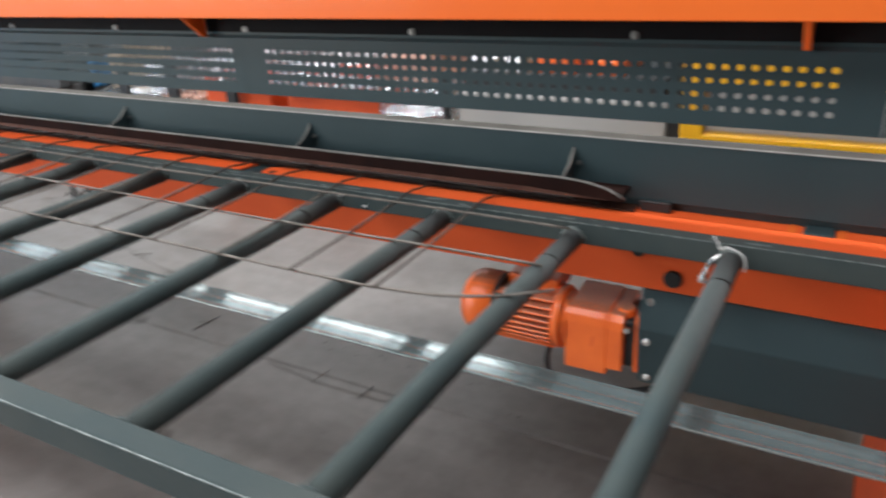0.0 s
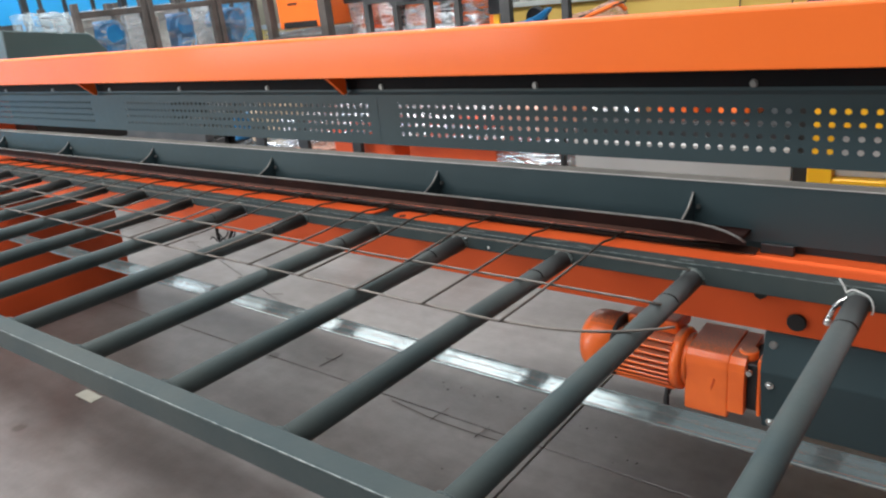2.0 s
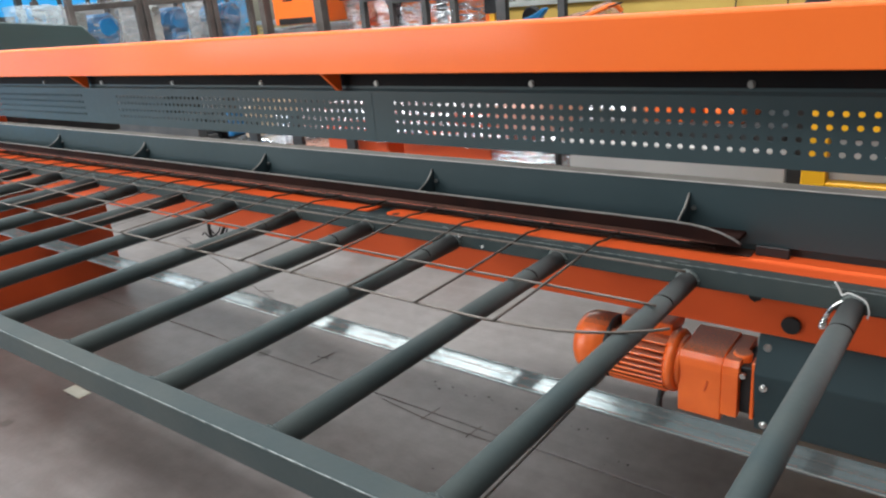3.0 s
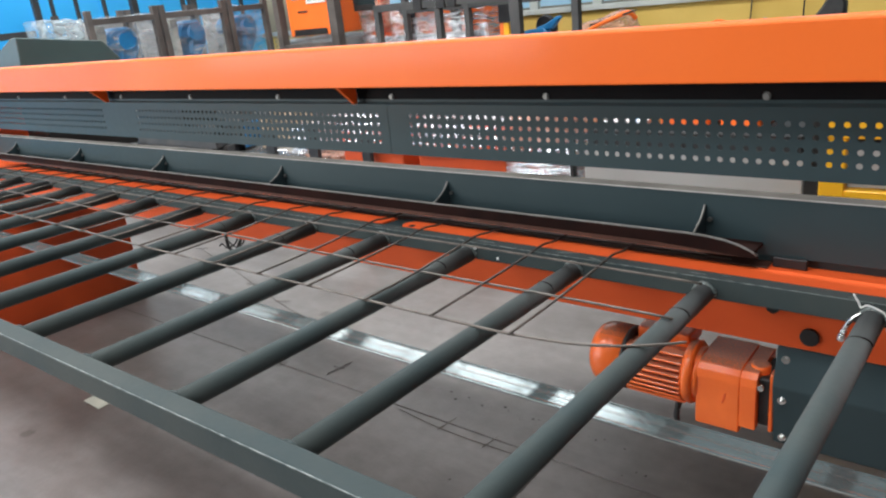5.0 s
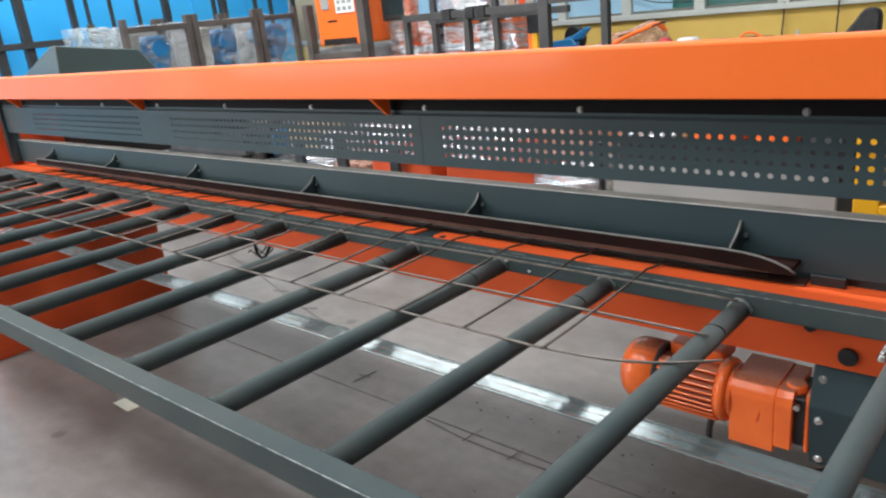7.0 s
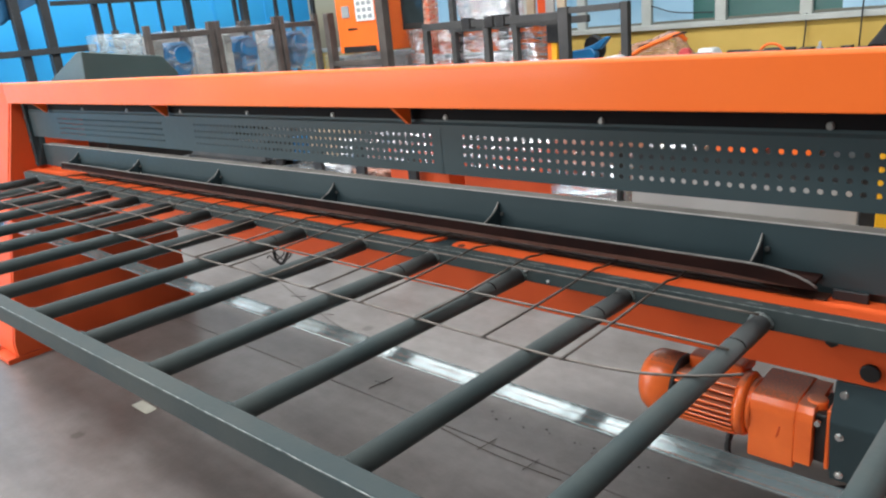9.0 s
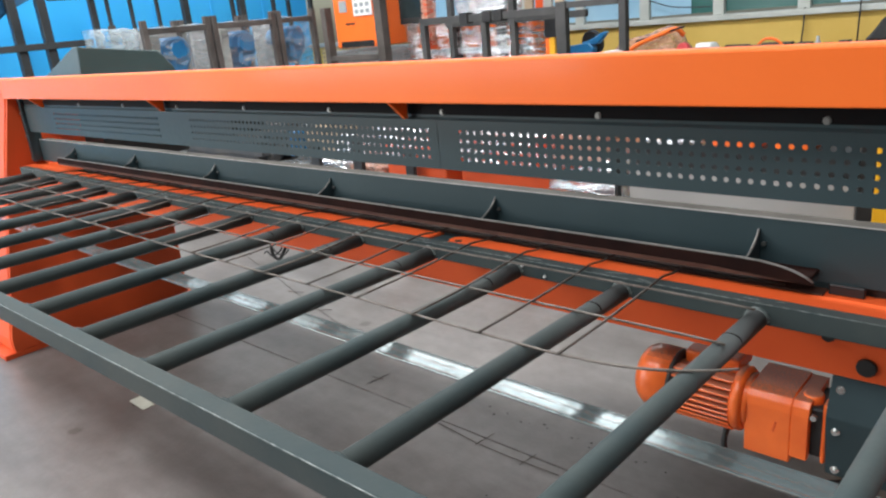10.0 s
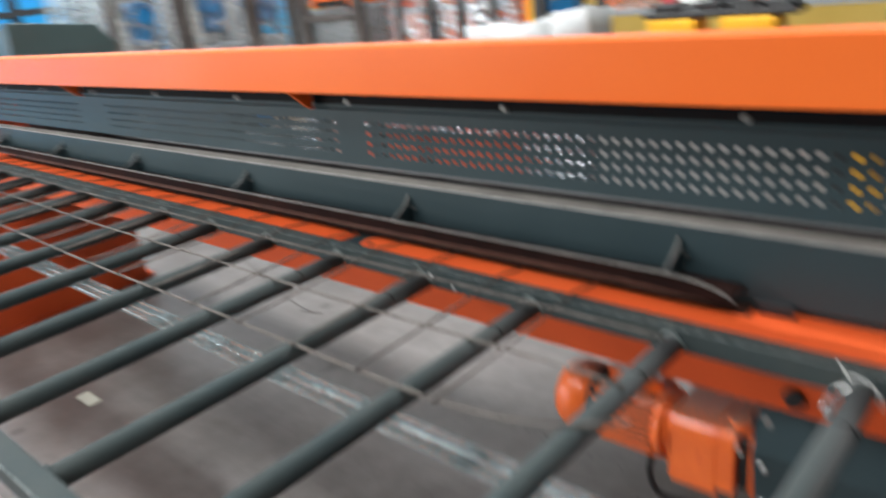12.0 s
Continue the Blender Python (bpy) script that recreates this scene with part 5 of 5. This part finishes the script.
single("red_tape_roll", cyl((-2.66, 5.55, BT + 0.055), (-2.66, 5.62, BT + 0.055), 0.055, 18, bev=0.005), PINK, "red tape roll on the workbench", "tape")
single("white_bag", rumpled(-2.56, -2.36, 5.5, 5.75, BT, 0.955, 0.03, 8, 24, 0.4), WHITE, "white plastic bag on the workbench", "bag")
single("pry_bar", box(-2.26, -2.04, 5.55, 5.59, BT, 0.935, 0.008), DARK, "dark steel bar on the workbench", "bar")
single("orange_coil", sweep(curve((-2.0, 5.6, 0.90), (-1.93, 5.6, 0.965), (-1.84, 5.6, 0.96), (-1.78, 5.6, 0.90), (-1.86, 5.57, 0.88), (-1.98, 5.57, 0.90)), 0.012, 8), ORANGE, "orange hose loop on the workbench", "hose")
single("hand_tool", box(-1.98, -1.72, 5.66, 5.74, BT, 0.93, 0.012, segments=2), DARK, "dark hand tool on the workbench", "tool")
single("cable_drop", sweep(curve((-2.02, 6.97, 1.16), (-2.015, 6.94, 1.0), (-2.03, 6.94, 0.8)), 0.008, 6), BLACK, "black cable hanging down the wall", "cable")
single("cable_drop", sweep(curve((-1.50, 6.9, 2.9), (-1.49, 6.9, 1.8), (-1.51, 6.9, 0.8)), 0.008, 6), BLACK, "black cable hanging past the window", "cable")
single("window_cord", sweep(curve((-3.70, 6.97, 1.36), (-3.4, 6.96, 1.27), (-2.98, 6.97, 1.24)), 0.007, 6), BLACK, "slack dark cord across the window", "cord")
drill = thing("black_drill", (-1.05, 5.6, BT), "black hand drill lying on the workbench", "drill")
part("base", box(-1.24, -0.86, 5.55, 5.68, BT, 0.915, 0.012, segments=2), BLACK, drill)
part("body", prism([(-1.15, 0.9155), (-1.10, 0.975), (-1.053, 1.04), (-1.03, 1.085), (-0.985, 1.112), (-0.92, 1.105), (-0.885, 1.06), (-0.885, 0.9155)], 5.555, 5.665, "y", 0.018), BLACK, drill)
for k, (xa, xb, z) in enumerate(((-1.66, -1.55, 0.925), (-1.44, -1.34, 0.915), (-1.33, -1.26, 0.932))):
    single("black_tool", rumpled(xa, xb, 5.55, 5.66, BT, z, 0.012, 6, 90 + k), BLACK, "small black tool lying on the workbench", "tool", "black tools on the workbench")
single("grey_bottle", lathe([(0, 0.028), (0.06, 0.028), (0.075, 0.012), (0.11, 0.012)], (-1.498, 5.6, BT), "z", 16), GREY, "small grey bottle on the workbench", "bottle")
single("dark_pipe", sweep(curve((-0.85, 5.6, 0.90), (-0.4, 5.6, 0.93), (0.1, 5.6, 0.92), (0.6, 5.65, 0.90)), 0.025, 8), BLACK, "dark hose lying along the workbench", "hose")

# ---- small things near the tubes ----
hook = thing("snap_hook", (0.23, -0.04, 0.93), "small zinc snap hook on a pale cord round a tube", "snap hook")
part("cord", sweep(curve((0.2285, -0.014, 0.9261), (0.2350, -0.014, 0.9310), (0.2416, -0.014, 0.9310), (0.2591, -0.014, 0.9230), (0.2653, -0.014, 0.9076), (0.2643, -0.014, 0.8956), n=6), 0.0014, 8), WHITE, hook, "pale cord")
part("cord_tail", sweep(curve((0.2177, -0.014, 0.9469), (0.2251, -0.014, 0.9345), (0.2285, -0.014, 0.9261), n=5), 0.0014, 8), WHITE, hook, "pale cord end")
part("body", sweep(curve((0.2316, -0.014, 0.9182), (0.2212, -0.014, 0.9093), (0.2133, -0.014, 0.8968), (0.2091, -0.014, 0.8850), n=5), 0.0042, 10), ZINC, hook, "bright zinc hook body")
part("gate", sweep(curve((0.2264, -0.0195, 0.9137), (0.2133, -0.019, 0.8968), n=4), 0.0018, 8), BLACK, hook, "dark gate slot")
part("swivel", cyl((0.2091, -0.014, 0.8850), (0.2077, -0.014, 0.8799), 0.0052, 14, bev=0.001), ZINC, hook)
part("end_cup", cyl((0.2077, -0.014, 0.8799), (0.2065, -0.014, 0.8685), 0.0062, 16, r2=0.0070, bev=0.001), ZINC, hook)

single("paper_scrap", box(-2.530, -2.400, -0.100, -0.050, 0.0005, 0.002, 0.0), PAPER, "scrap of pale paper on the floor", "paper")


def offcut(knots, stubs):
    """A strip of the mesh's edge wire with short cross stubs, lying on the floor."""
    b = sweep(curve(*[(x, y, 0.0025) for x, y in knots], n=8), 0.0015, 6)
    for (xa, ya), (xb, yb) in stubs:
        sweep([(xa, ya, 0.0055), (xb, yb, 0.0055)], 0.0015, 6, b)
    return single("wire_offcut", b, WIRE, "thin offcut of welded wire with short stubs on the floor", "wire offcut", "wire offcuts")


offcut([(-3.86, 1.35), (-3.2, 1.165), (-2.9, 1.07), (-2.45, 0.94), (-2.22, 0.90)],
       [((-3.88, 1.33), (-3.80, 1.37)), ((-2.97, 1.06), (-2.88, 1.10)), ((-2.60, 0.97), (-2.52, 1.01)), ((-2.29, 0.88), (-2.18, 0.92))])
offcut([(-1.30, 0.503), (-1.05, 0.479), (-0.76, 0.484)], [((-1.09, 0.465), (-1.077, 0.558)), ((-0.893, 0.458), (-0.882, 0.535))])
offcut([(-1.755, 0.560), (-1.737, 0.680)], [((-1.775, 0.615), (-1.72, 0.622))])

rng = random.Random(7)
crumb_me = []
for k in range(5):
    r = 0.0012 + 0.0009 * k
    b = bmesh.new()
    bmesh.ops.create_icosphere(b, subdivisions=1, radius=r)
    for v in b.verts:
        v.co = Vector((v.co.x * rng.uniform(0.7, 1.5), v.co.y * rng.uniform(0.6, 1.2), v.co.z * 0.45 + r * 0.4))
    crumb_me.append(shared("dirt_crumb", b, JOINT))
spots = [(-1.25 + 0.75 * i / 21, 0.69 + 0.018 * math.sin(i * 1.7)) for i in range(22)]
spots += [(-0.461, 0.547), (-0.376, 0.597), (-0.40, 0.60), (-1.9, 0.35), (-1.4, 0.30), (-1.6, 1.2), (-2.9, 0.8), (-0.9, 0.28), (-2.2, 0.15)]
for i, (x, y) in enumerate(spots):
    ob = new("dirt_crumb", crumb_me[(i * 3) % 5])
    ob.matrix_world = pose(x + rng.uniform(-0.02, 0.02), y + rng.uniform(-0.012, 0.012), 0.0002, 0, 0, rng.uniform(0, 360))
    tagged(ob, "dark crumb of dirt on the concrete floor", "dirt crumb", "dirt crumbs")
for k, pts in enumerate((((-2.44, 0.70, 0.55), (-2.40, 0.69, 0.47), (-2.47, 0.68, 0.42), (-2.53, 0.69, 0.43), (-2.57, 0.70, 0.41)), ((-2.42, 0.71, 0.55), (-2.36, 0.70, 0.48), (-2.38, 0.69, 0.44), (-2.44, 0.69, 0.43), (-2.50, 0.70, 0.455)))):
    single("black_tie", sweep(curve(*pts), 0.0035, 6), BLACK, "thin black cable end hanging under the added deck", "cable", "hanging cable ends")
single("black_loop", sweep(curve((-2.43, 0.70, 0.55), (-2.49, 0.70, 0.50), (-2.50, 0.70, 0.42), (-2.45, 0.70, 0.40), (-2.40, 0.70, 0.45), (-2.36, 0.70, 0.50)), 0.008, 8), BLACK, "black hose loop behind the machine bed", "hose")
